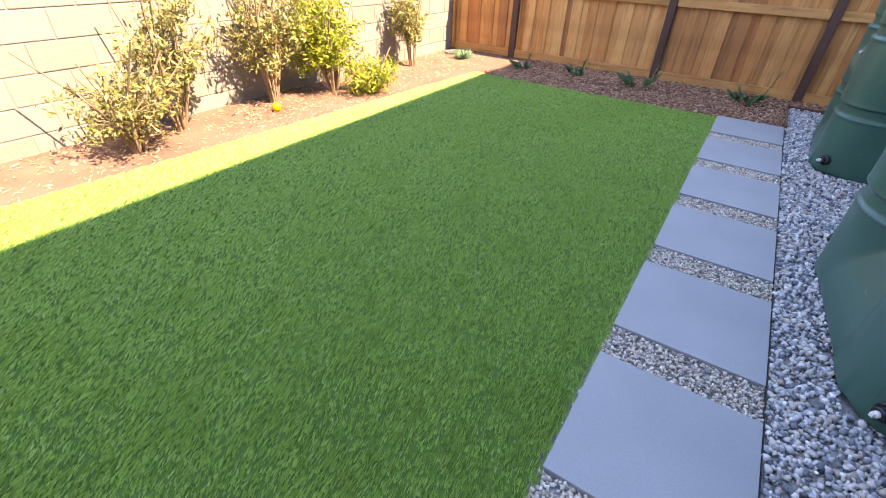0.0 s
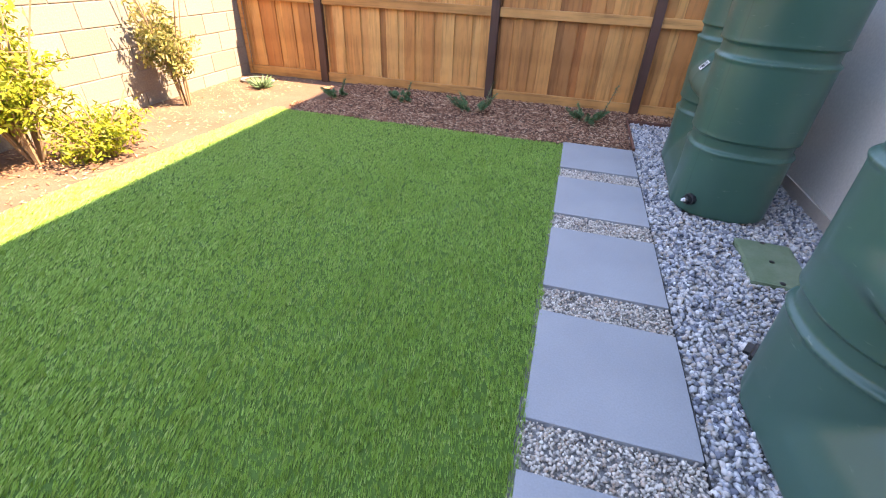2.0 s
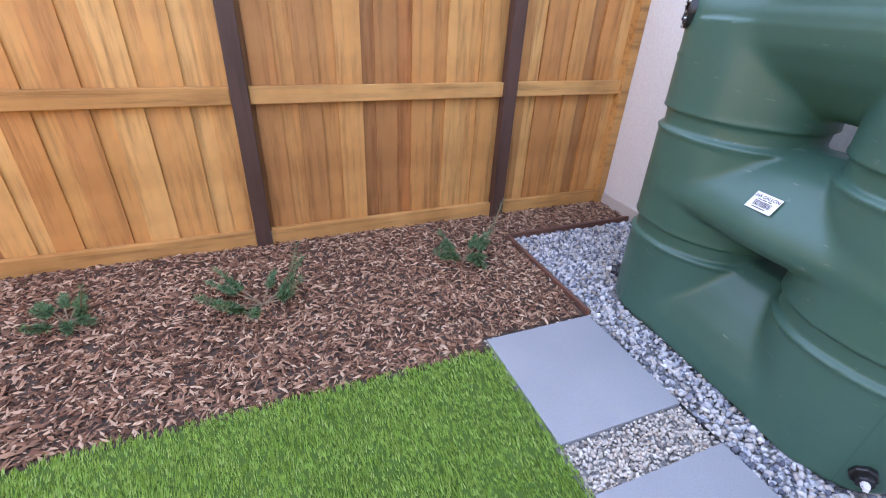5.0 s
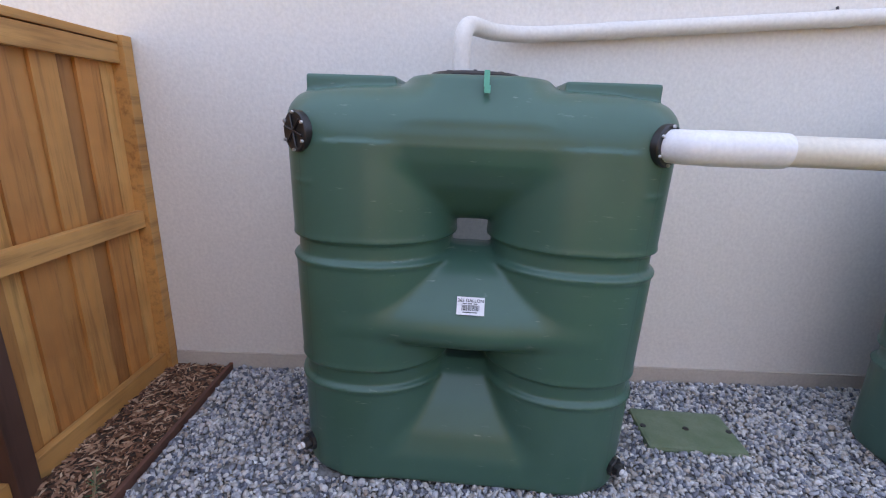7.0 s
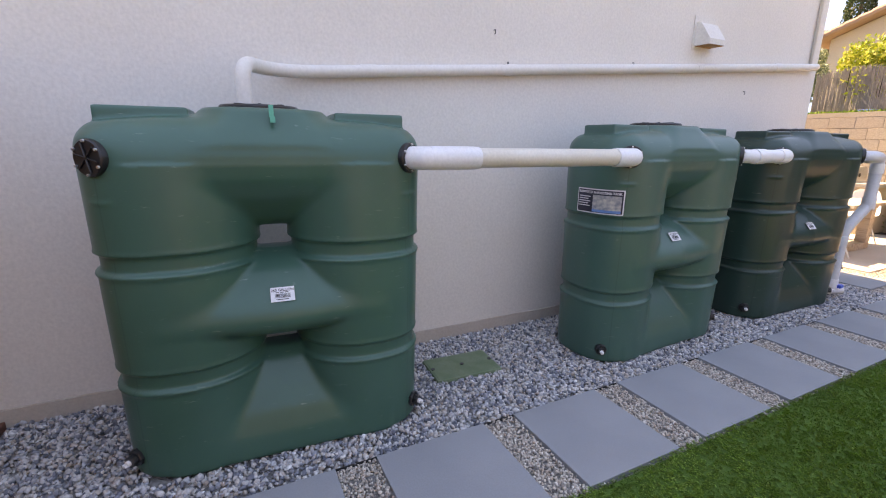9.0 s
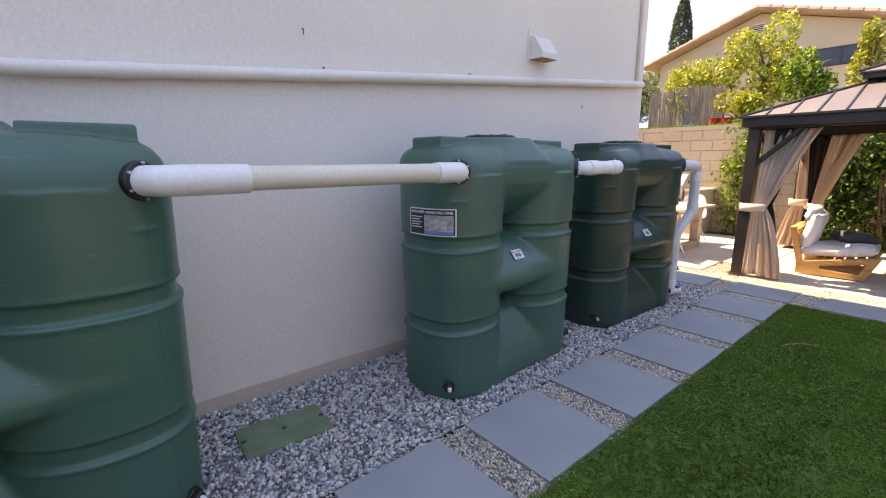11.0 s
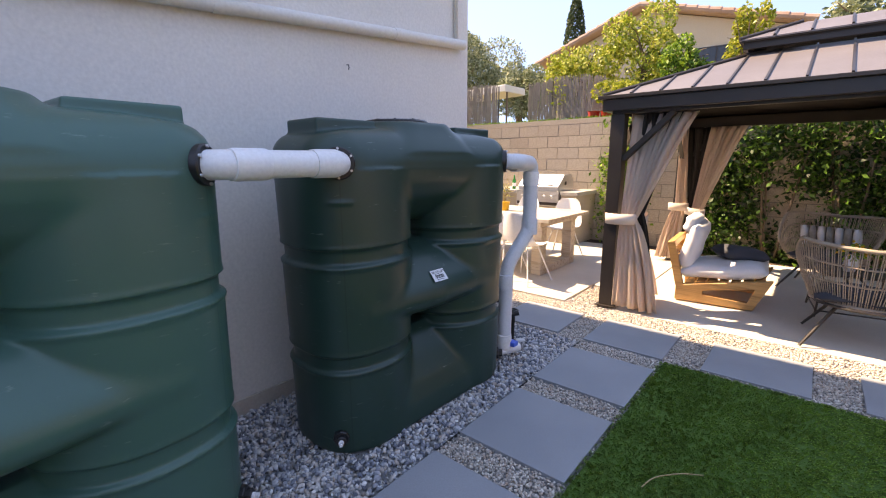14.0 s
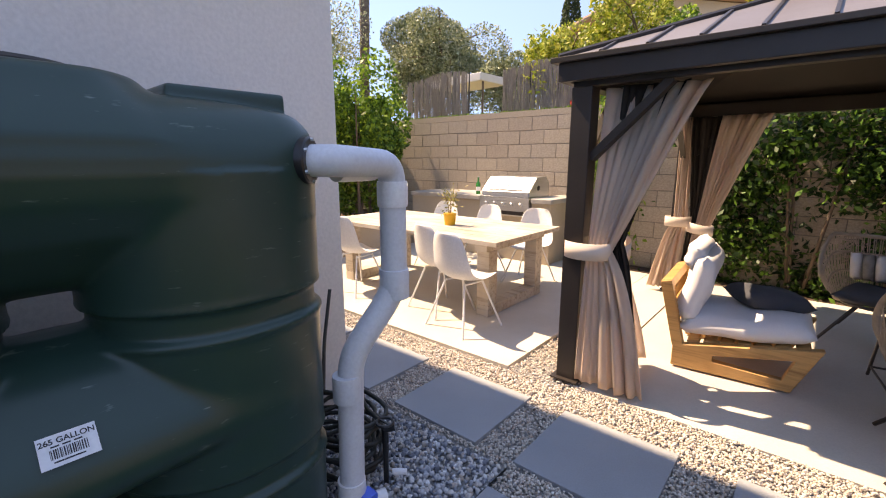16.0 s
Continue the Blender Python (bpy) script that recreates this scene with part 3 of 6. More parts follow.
# ---- rainwater tanks ----
def tank_mesh():
    """The moulded body, as the zero surface of a distance field."""
    h = 0.0088
    xs, ys, zs = np.arange(-0.39, 0.3901, h), np.arange(-0.76, 0.7601, h), np.arange(-0.03, 1.72, h)
    X, Y, Z = np.meshgrid(xs, ys, zs, indexing="ij")

    def smin(a, b, k):
        t = np.clip(0.5 + 0.5 * (b - a) / k, 0, 1)
        return b * (1 - t) + a * t - k * t * (1 - t)

    def smax(a, b, k):
        return -smin(-a, -b, k)

    AY = np.abs(Y)
    def band(z, a, b, s=0.0022):
        return 1 / (1 + np.exp(-(z - a) / s)) * 1 / (1 + np.exp((z - b) / s))
    groove = band(Z, 0.440, 0.511) + band(Z, 0.957, 1.027)
    lip = np.exp(-((Z - 0.427) / 0.010) ** 2) + np.exp(-((Z - 0.944) / 0.010) ** 2) + 0.5 * np.exp(-((Z - 0.521) / 0.008) ** 2) + 0.5 * np.exp(-((Z - 1.037) / 0.008) ** 2)
    inset = 0.015 * groove - 0.008 * lip + 0.016 * (1.0 - Z)
    mark = np.exp(-((Z - 1.243) / 0.007) ** 2) * np.exp(-((AY - 0.61) / 0.045) ** 4) * (X < -0.15)
    inset = inset - 0.006 * mark
    # lobes: rounded plan, tighter at the outer corners than at the waist
    u = AY - 0.392
    n_out, n_in = 2.6, 1.95
    nn = np.where(u > 0, n_out, n_in)
    hx, hy = 0.305 - inset, np.where(u > 0, 0.318, 0.328) - inset
    rr = (np.abs(X / hx) ** nn + np.abs(u / hy) ** nn + 1e-9) ** (1 / nn)
    lobe = (rr - 1) * 0.29
    cap = 1.585 - 0.09 * AY * AY
    lobe = smax(lobe, -Z, 0.03)
    lobe = smax(lobe, Z - cap, 0.04)
    # web between the lobes
    def glide(z, ks, vs):
        """A smooth profile through the given heights."""
        zf = np.linspace(ks[0], ks[-1], 700)
        f = np.interp(zf, ks, vs)
        g = np.exp(-0.5 * (np.arange(-30, 31) * (zf[1] - zf[0]) / 0.018) ** 2)
        f = np.convolve(np.pad(f, 30, mode="edge"), g / g.sum(), "valid")
        return np.interp(z, zf, f)
    low = glide(Z, [-0.1, 0.04, 0.12, 0.22, 0.33, 0.43, 0.48], [0.322, 0.318, 0.306, 0.270, 0.202, 0.125, 0.05])
    mid = glide(Z, [0.56, 0.60, 0.635, 0.67, 0.71, 0.75, 0.79, 0.85, 0.91, 0.955, 0.99], [0.10, 0.235, 0.315, 0.350, 0.356, 0.345, 0.322, 0.270, 0.205, 0.13, 0.03])
    high = glide(Z, [1.08, 1.105, 1.13, 1.18, 1.24, 1.32, 1.42, 1.6], [0.02, 0.09, 0.135, 0.195, 0.262, 0.312, 0.336, 0.338])
    w = np.where(Z < 0.48, low, np.where(Z < 0.565, -0.12, np.where(Z < 0.985, mid, np.where(Z < 1.09, -0.1, high))))
    w = w - 0.07 * AY * np.where((Z > 0.5) & (Z < 1.0), 1.0, 0.0)
    web = smax(np.abs(X) - 0.91 * w, AY - 0.50, 0.03) * 0.8
    web = smax(web, Z - cap, 0.04)
    web = smax(web, -Z, 0.03)
    d = smin(lobe, web, 0.020)
    # rounded shoulders
    qx, qy, qz = np.abs(X) - 0.112, AY - 0.525, Z - 1.390
    sh = np.sqrt(np.maximum(qx, 0) ** 2 + np.maximum(qy, 0) ** 2 + np.maximum(qz, 0) ** 2) - 0.193
    top = np.where(Z > 1.39, sh, -1.0)
    d = smax(d, top, 0.02)
    # neck ring and the two raised pads
    neck = smax(np.sqrt((X / 1.0) ** 2 + (Y / 1.12) ** 2) - 0.245 - (1.60 - Z) * 0.75, Z - 1.618, 0.014)
    neck = smax(smax(neck, 1.47 - Z, 0.02), np.abs(X) - 0.215 - (1.60 - Z) * 0.55, 0.02)
    d = smin(d, neck, 0.032)
    pad = smax(smax(np.abs(X) - 0.13, np.abs(AY - 0.462) - 0.165, 0.01), Z - 1.612, 0.008)
    pad = smax(pad, 1.42 - Z, 0.02)
    d = smin(d, pad, 0.012)
    # flat seats for the two flanges and the marks below them
    # surface nets
    S = d < 0
    nx, ny, nz = d.shape
    c = np.stack([S[i:nx - 1 + i, j:ny - 1 + j, k:nz - 1 + k] for i in (0, 1) for j in (0, 1) for k in (0, 1)])
    act = c.any(0) & ~c.all(0)
    idx = -np.ones(act.shape, dtype=np.int64)
    idx[act] = np.arange(act.sum())
    acc, cnt = np.zeros((act.sum(), 3)), np.zeros(act.sum())
    I, J, K = np.nonzero(act)
    corners = [(i, j, k) for i in (0, 1) for j in (0, 1) for k in (0, 1)]
    for a in corners:
        for ax in range(3):
            if a[ax] == 0:
                b = list(a)
                b[ax] = 1
                da, db = d[I + a[0], J + a[1], K + a[2]], d[I + b[0], J + b[1], K + b[2]]
                cross = (da < 0) != (db < 0)
                t = np.where(cross, da / np.where(cross, da - db, 1), 0)
                p = np.stack([I + a[0], J + a[1], K + a[2]], 1).astype(float)
                p[:, ax] += t
                acc += np.where(cross[:, None], p, 0)
                cnt += cross
    P = acc / cnt[:, None] * h + np.array([xs[0], ys[0], zs[0]])
    quads = []
    for ax in range(3):
        o = [0, 1, 2]
        o.remove(ax)
        sl0, sl1 = [slice(1, -1)] * 3, [slice(1, -1)] * 3
        sl0[ax], sl1[ax] = slice(0, -1), slice(1, None)
        A, B = S[tuple(sl0)], S[tuple(sl1)]
        off = np.array([1, 1, 1])
        off[ax] = 0
        for flip, mask in ((False, A & ~B), (True, ~A & B)):
            q = np.argwhere(mask) + off
            def cell(e, f2):
                r = q.copy()
                r[:, o[0]] -= e
                r[:, o[1]] -= f2
                return idx[r[:, 0], r[:, 1], r[:, 2]]
            ring = [cell(1, 1), cell(0, 1), cell(0, 0), cell(1, 0)]
            if flip != (ax == 1):
                ring = ring[::-1]
            quads.append(np.stack(ring, 1))
    Q = np.concatenate(quads)
    Q = Q[(Q >= 0).all(1)]
    return P, Q


TP, TQ = tank_mesh()
HOLE = (-0.252, 0.609, 1.413)
HOLE_AX = Vector((-0.79, 0.61, 0)).normalized()


def flange(parent, c, ax, blank):
    c, ax = Vector(c), Vector(ax).normalized()
    bm = bmesh.new()
    disc(bm, c - ax * 0.02, ax, 0.070, 0.030, 28, 0.005)
    fl = part("flange", bm, M["black"], parent, "round black bolted flange", True, 40)
    s = ax.cross(Vector((0, 0, 1))).normalized()
    u = s.cross(ax)
    if blank:
        for k in range(3):
            a = math.pi * (k / 3 + 0.08)
            q = s * math.cos(a) + u * math.sin(a)
            part("rib", tb([c + ax * 0.014 - q * 0.055, c + ax * 0.014 + q * 0.055], 0.004, 6), M["black"], fl)
    for k in range(6):
        a = 2 * math.pi * (k + 0.5) / 6
        b = bmesh.new()
        disc(b, c + ax * 0.010 + (s * math.cos(a) + u * math.sin(a)) * 0.062, ax, 0.0055, 0.008, 8)
        part("bolt", b, M["bolt"], fl)
    return fl


def label_265(parent, m):
    """Small white label: a plate with its print, on a slope."""
    lb = part("label_plate", bx((-0.062, -0.0006, -0.042), (0.062, 0.0006, 0.042), 0, m), M["whitepaper"], parent, "white printed capacity label")
    cu = bpy.data.curves.new("words", "FONT")
    cu.body, cu.size, cu.offset, cu.align_x = "265 GALLON", 0.0205, 0.0004, "CENTER"
    to = bpy.data.objects.new("words", cu)
    me = bpy.data.meshes.new_from_object(to)
    me.materials.append(M["ink"])
    w = new("print", me)
    w.parent = lb
    w.matrix_local = m @ pose(0, -0.0016, 0.018, 90, 0, 0)
    bm = bmesh.new()
    for k in range(3):
        box(bm, (-0.036 + 0.024 * k, -0.0013, 0.0085), (-0.018 + 0.024 * k, -0.0009, 0.0125))
    rng = random.Random(3)
    x = -0.04
    while x < 0.038:
        ww = rng.choice((0.0012, 0.002, 0.003))
        box(bm, (x, -0.0013, -0.022), (x + ww, -0.0009, 0.004))
        x += ww + rng.choice((0.0015, 0.0025))
    box(bm, (-0.035, -0.0013, -0.032), (0.03, -0.0009, -0.028))
    bmesh.ops.transform(bm, matrix=m, verts=bm.verts[:])
    part("print_bars", bm, M["ink"], lb)
    return lb


def fitting(parent, c, ax, plug=True):
    c, ax = Vector(c), Vector(ax).normalized()
    bm = bmesh.new()
    disc(bm, c - ax * 0.02, ax, 0.040, 0.042, 8, 0.004)
    disc(bm, c + ax * 0.022, ax, 0.027, 0.025, 8, 0.003)
    o = part("drain_fitting", bm, M["black"], parent, "black octagonal drain fitting", True, 30)
    if plug:
        bm = bmesh.new()
        disc(bm, c + ax * 0.047, ax, 0.013, 0.012, 14, 0.002)
        disc(bm, c + ax * 0.061, ax, 0.010, 0.012, 4)
        part("plug", bm, M["pvc"], o, "white threaded plug")
    return o


def tank(at, rz, mat, label, blank_n, ly=0.0, lz=0.0, sy_=1.0):
    t = base("rainwater_tank", at, label, "water tank", "rainwater tanks", rz)
    t.scale = (1, sy_, 1)
    body = from_arrays("tank_body", TP, TQ, mat, t, smooth=True)
    for sy in (1, -1):
        c = (HOLE[0] - 0.010, sy * (HOLE[1] + 0.008), HOLE[2])
        flange(t, c, (HOLE_AX.x, sy * HOLE_AX.y, 0), blank_n if sy == 1 else False)
        fitting(t, (-0.205, sy * 0.640, 0.105), (HOLE_AX.x, sy * HOLE_AX.y, 0))
    lm = pose(-0.280 + lz * 0.85, ly, 0.815 + lz, 0, 0, -90) @ pose(0, 0, 0, -40, 0, 0) @ Matrix.Diagonal((0.82, 1, 0.82, 1))
    label_265(t, lm)
    bm = bmesh.new()
    disc(bm, (0.03, 0.02, 1.606), (0, 0, 1), 0.175, 0.030, 32, 0.008)
    lid = part("lid", bm, M["black"], t, "round black screw lid", True, 40)
    for k in range(8):
        a = k * math.pi / 4
        part("lid_rib", bx((-0.006, 0.03, 0), (0.006, 0.14, 0.006), 0.0, pose(0.03, 0.02, 1.636, 0, 0, math.degrees(a))), M["black"], lid)
    return t


T1, T2, T3 = (2.265, 6.860, 0.0), (2.260, 4.192, 0.0), (2.275, 2.397, 0.0)
Z1, Z2, Z3 = -3.9, 3.2, -2.0
t1 = tank(T1, Z1, M["tank_a"], "dark green moulded plastic rainwater tank near the wooden fence", True, -0.011)
t2 = tank(T2, Z2, M["tank_b"], "faded green rainwater tank with a large sign on its end", False, 0.033, 0.040)
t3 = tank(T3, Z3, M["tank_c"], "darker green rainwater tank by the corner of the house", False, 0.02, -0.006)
bm = bmesh.new()
box(bm, (-0.262, -0.03, 1.578), (-0.238, -0.012, 1.626))
box(bm, (-0.272, -0.034, 1.556), (-0.256, -0.014, 1.580))
part("tape", bm, M["teal"], t1, "teal tape tag")


def sign(parent):
    """The large sign, curved round the north end of the tank."""
    def grid(name, a0, a1, z0, z1, mat, off, par, n=14):
        bm = bmesh.new()
        cols2 = []
        for i in range(n + 1):
            a = a0 + (a1 - a0) * i / n
            x, y = sign_xy(a, off)
            cols2.append([bm.verts.new((x, y, z)) for z in (z0, z1)])
        for i in range(n):
            bm.faces.new((cols2[i][0], cols2[i][1], cols2[i + 1][1], cols2[i + 1][0]))
        bm.normal_update()
        return part(name, bm, mat, par)

    def sign_xy(s, off):
        # s runs along the end wall from its east part to the rounded west corner
        ang = s
        c, sn = math.cos(ang), math.sin(ang)
        hx, hy, n = 0.308 + off, 0.321 + off, 2.6
        k = (abs(c / hx) ** n + abs(sn / hy) ** n) ** (-1 / n)
        return c * k, 0.392 + sn * k
    s = grid("sign_border", radians(82), radians(138), 1.045, 1.205, M["whitepaper"], 0.004, parent)
    s["label"] = "navy and white printed sign"
    grid("sign_field", radians(83.3), radians(136.7), 1.052, 1.198, M["navy"], 0.0055, s)
    grid("sign_photo", radians(104), radians(135), 1.070, 1.166, M["signpic"], 0.007, s)
    grid("sign_band", radians(104), radians(135), 1.056, 1.073, M["signblue"], 0.008, s)
    for k, z in enumerate((1.09, 1.105, 1.12, 1.135, 1.15)):
        grid("sign_bar", radians(85), radians(101 - 3 * (k % 2)), z, z + 0.005, M["whitepaper"], 0.007, s, 6)
    cu = bpy.data.curves.new("words", "FONT")
    cu.body, cu.size, cu.align_x, cu.offset = "RAINWATER HARVESTING TANK", 0.021, "CENTER", 0.0006
    to = bpy.data.objects.new("words", cu)
    me = bpy.data.meshes.new_from_object(to)
    width = max(v.co.x for v in me.vertices) - min(v.co.x for v in me.vertices)
    for v in me.vertices:
        a = radians(110) + v.co.x / width * radians(50)
        x, y = sign_xy(a, 0.0085)
        v.co = (x, y, 1.175 + v.co.y)
    me.materials.append(M["whitepaper"])
    w = new("sign_words", me)
    w.parent = s


sign(t2)


# ---- pipes ----
def tankpt(tk, rz, p):
    return pose(*tk, 0, 0, rz) @ Vector(p)


def pipe_run(name, pts, r, mat, label, collars, rad=0.06, seg=20):
    th = base(name, (0, 0, 0), label, "pipe")
    part("pipe", tb(bend(pts, rad, 7), r, seg), mat, th, "", True, 50)
    for a, b, k, m2 in collars:
        part("coupling", tb([a, Vector(a).lerp(Vector(b), 0.12), Vector(a).lerp(Vector(b), 0.88), b], [r * k * 0.97, r * k, r * k, r * k * 0.97], seg), m2, th, "white coupling", True, 40)
    return th


def stub(p, ax, l):
    return Vector(p) + Vector(ax).normalized() * l


s1 = tankpt(T1, Z1, (HOLE[0], -HOLE[1], HOLE[2]))
n2 = tankpt(T2, Z2, (HOLE[0], HOLE[1], HOLE[2]))
s2 = tankpt(T2, Z2, (HOLE[0], -HOLE[1], HOLE[2]))
n3 = tankpt(T3, Z3, (HOLE[0], HOLE[1], HOLE[2]))
s3 = tankpt(T3, Z3, (HOLE[0], -HOLE[1], HOLE[2]))
AN = Vector((HOLE_AX.x, HOLE_AX.y, 0))
AS = Vector((HOLE_AX.x, -HOLE_AX.y, 0))
R4 = 0.048
e1, e2 = s1 + AS * 0.09, n2 + AN * 0.11
P12 = pipe_run("overflow_pipe", [s1, e1, e2, n2], R4, M["pvc_cream"], "long cream plastic pipe that joins two tanks",
         [(e1 + (e2 - e1) * 0.02, e1 + (e2 - e1) * 0.21, 1.17, M["pvc"])], 0.05)
for o, a, b in ((n2, e2, e1), (s1, e1, e2)):
    part("elbow", tb(bend([o + (a - o) * 0.08, a, a + (b - a) * (0.12 if o is n2 else 0.03)], 0.06, 7), R4 * 1.12, 20), M["pvc"], P12, "white elbow", True, 50)
e1, e2 = s2 + AS * 0.09, n3 + AN * 0.09
pipe_run("overflow_pipe", [s2, e1, e2, n3], R4 * 1.05, M["pvc"], "short white plastic pipe that joins two tanks",
         [(e1 + (e2 - e1) * 0.02, e1 + (e2 - e1) * 0.30, 1.12, M["pvc"]), (e1 + (e2 - e1) * 0.72, e1 + (e2 - e1) * 0.98, 1.12, M["pvc"])], 0.05)
# outlet that drops to the ground beside the last tank
top = Vector((1.985, 1.46, 1.40))
k1, k2, k3 = Vector((1.985, 1.46, 0.94)), Vector((2.06, 1.62, 0.70)), Vector((2.06, 1.64, 0.10))
dp = pipe_run("outlet_pipe", [s3, s3 + AS * 0.10, top, k1, k2, k3], R4, M["pvc_grey"], "grey-white outlet pipe dropping from the last tank",
              [(top + Vector((0, 0.09, 0)), top + Vector((0, 0.24, 0)), 1.15, M["pvc"]), (top - Vector((0, 0, 0.06)), top - Vector((0, 0, 0.15)), 1.15, M["pvc"]), (k1 + Vector((0, 0, 0.08)), k1 + Vector((0, 0, -0.03)), 1.15, M["pvc_grey"]), (k3 + Vector((0, 0, 0.54)), k3 + Vector((0, 0, 0.44)), 1.12, M["pvc_grey"]), (k3, k3 + Vector((0, 0, 0.1)), 1.15, M["pvc"])], 0.075)
part("end_tee", tb([k3 + Vector((-0.05, -0.13, -0.03)), k3 + Vector((0.02, 0.05, -0.03))], 0.03, 14), M["pvc"], dp, "white tee at the ground", True, 40)
part("valve_handle", bx((-0.03, -0.03, 0), (0.03, 0.03, 0.035), 0.008, pose(k3.x - 0.055, k3.y - 0.03, 0.115)), M["blue"], dp, "blue valve handle")
# riser with black tap beside it
tap = base("garden_tap", (2.13, 1.40, 0.0), "black hose tap on a short riser", "tap")
part("riser", tb([(0, 0, -0.03), (0, 0, 0.22)], 0.012, 10), M["black"], tap)
part("tap_body", tb([(0, 0, 0.2), (0, 0, 0.26), (-0.03, -0.03, 0.27)], 0.017, 10), M["black"], tap)
bm = bmesh.new()
tube(bm, [(0.035 * math.cos(a), 0.035 * math.sin(a), 0.295) for a in np.linspace(0, 2 * math.pi, 16, endpoint=False)], 0.007, 6, True)
box(bm, (-0.033, -0.004, 0.291), (0.033, 0.004, 0.299))
part("tap_wheel", bm, M["black"], tap)
part("tap_outlet", tb([(-0.02, -0.02, 0.05), (-0.07, -0.06, 0.05)], 0.014, 10), M["pvc"], tap, "white outlet")

# hose coil at the end of the last tank
hose = base("garden_hose", (2.38, 1.45, 0.0), "coiled dark green garden hose leaning by the wall", "hose")
pts = []
for i in range(9 * 28):
    a = i / 28 * 2 * math.pi
    rr = 0.20 + 0.035 * math.sin(i * 0.37) + 0.012 * math.cos(i * 1.3)
    pts.append((rr * math.cos(a), rr * math.sin(a) * 0.75, 0.03 + 0.035 * (i / 28) * 0.85 + 0.01 * math.sin(i * 0.7)))
pts += [(0.25, -0.1, 0.5), (0.32, -0.2, 0.75)]
part("hose_line", tb(bend(pts[-3:], 0.05), 0.009, 8), M["rubber"], hose)
part("hose_coil", tb(pts[:-2], 0.0105, 8), M["rubber"], hose, "", True)

# the roof water pipe on the wall, down into the first tank
zA, zB = 1.93, 2.40
yA = 6.72
pn = Vector((WX - 0.075, 0, 0))
wallpipe = base("roof_drain_pipe", (0, 0, 0), "painted white drain pipe that runs along the stucco wall", "pipe")
part("pipe", tb(bend([(2.44, 6.93, 1.585), (2.44, 6.93, 1.845), (WX - 0.14, 6.78, 1.858), (WX - 0.05, 6.60, 1.870), (WX - 0.045, 1.17, 2.328)], 0.09, 8), 0.036, 18), M["trim_white"], wallpipe, "", True, 50)
for y in (6.2, 5.15, 3.1, 1.9):
    z = 1.870 + (6.60 - y) / 5.43 * 0.458
    part("coupling", tb([(WX - 0.045, y - 0.05, z + 0.0042), (WX - 0.045, y + 0.05, z - 0.0042)], 0.0395, 18), M["trim_white"], wallpipe, "", True, 40)
part("pipe_strap", tb([(WX - 0.005, 5.15, 2.0), (WX - 0.02, 5.15, 2.03), (WX - 0.01, 5.15, 2.05)], 0.006, 6), M["black"], wallpipe)

cd = base("conduit", (WX - 0.02, 1.24, 2.31), "thin painted conduit that climbs the stucco wall near the corner", "pipe")
part("conduit_tube", tb([(0, 0, 0), (0, 0, 3.6)], 0.016, 10), M["trim_white"], cd, "", True)

# vent hood
vh = base("vent_hood", (WX - 0.003, 3.05, 2.352), "white sheet metal dryer vent hood on the wall", "vent")
bm = bmesh.new()
pr = [(0, 0), (0, 0.20), (-0.05, 0.185), (-0.145, 0.045), (-0.145, 0.0)]
a = [bm.verts.new((x, -0.11, z)) for x, z in pr]
b = [bm.verts.new((x, 0.11, z)) for x, z in pr]
bm.faces.new(a)
bm.faces.new(b[::-1])
for i in range(1, 5):
    bm.faces.new((a[i - 1], b[i - 1], b[i], a[i]))
bm.normal_update()
part("hood", bm, M["trim_white"], vh)
# rail brown stands in for the shade below the white hood
part("hood_flap", bx((-0.14, -0.1, -0.003), (-0.01, 0.1, -0.001)), M["rail"], vh, "underside flap with its shade painted in brown")
part("wall_plate", bx((-0.004, -0.14, -0.03), (0.0, 0.14, 0.25)), M["trim_white"], vh)
for p in ((WX, 5.27, 2.25), (WX, 3.9, 2.15), (WX, 2.32, 2.015)):
    hk = base("wall_hook", p, "small dark hook screwed to the stucco", "hook", "wall hooks")
    part("hook_bar", tb([(0, 0, 0.0), (-0.018, 0, 0.0), (-0.022, 0, -0.02), (-0.012, 0, -0.03)], 0.003, 6), M["black"], hk)

wp = base("wall_port", (WX, 3.32, 0.33), "round dusty grey plastic port cap low on the stucco wall", "port")
bm = bmesh.new()
disc(bm, (0.01, 0, 0), (-1, 0, 0), 0.080, 0.05, 28, 0.008)
part("port_ring", bm, M["port"], wp, "", True, 40)
bm = bmesh.new()
disc(bm, (-0.0405, 0, 0), (-1, 0, 0), 0.055, 0.012, 24, 0.004)
part("port_cap", bm, M["port"], wp, "", True, 40)
part("port_tab", bx((-0.066, -0.012, -0.012), (-0.0527, 0.012, 0.012), 0.003), M["port"], wp)

# irrigation box lid
lid = base("irrigation_box", (2.372, 5.722, 0.0), "dusty green plastic irrigation box lid in the gravel", "irrigation box", "", -3.5)
part("lid_plate", bx((-0.15, -0.235, -0.02), (0.15, 0.235, 0.022), 0.02), M["lidgreen"], lid)
for x, y in ((0, 0), (0, 0.21), (0, -0.21)):
    bm = bmesh.new()
    disc(bm, (x, y, 0.021), (0, 0, 1), 0.014, 0.004, 12)
    part("lid_bolt", bm, M["black"], lid)

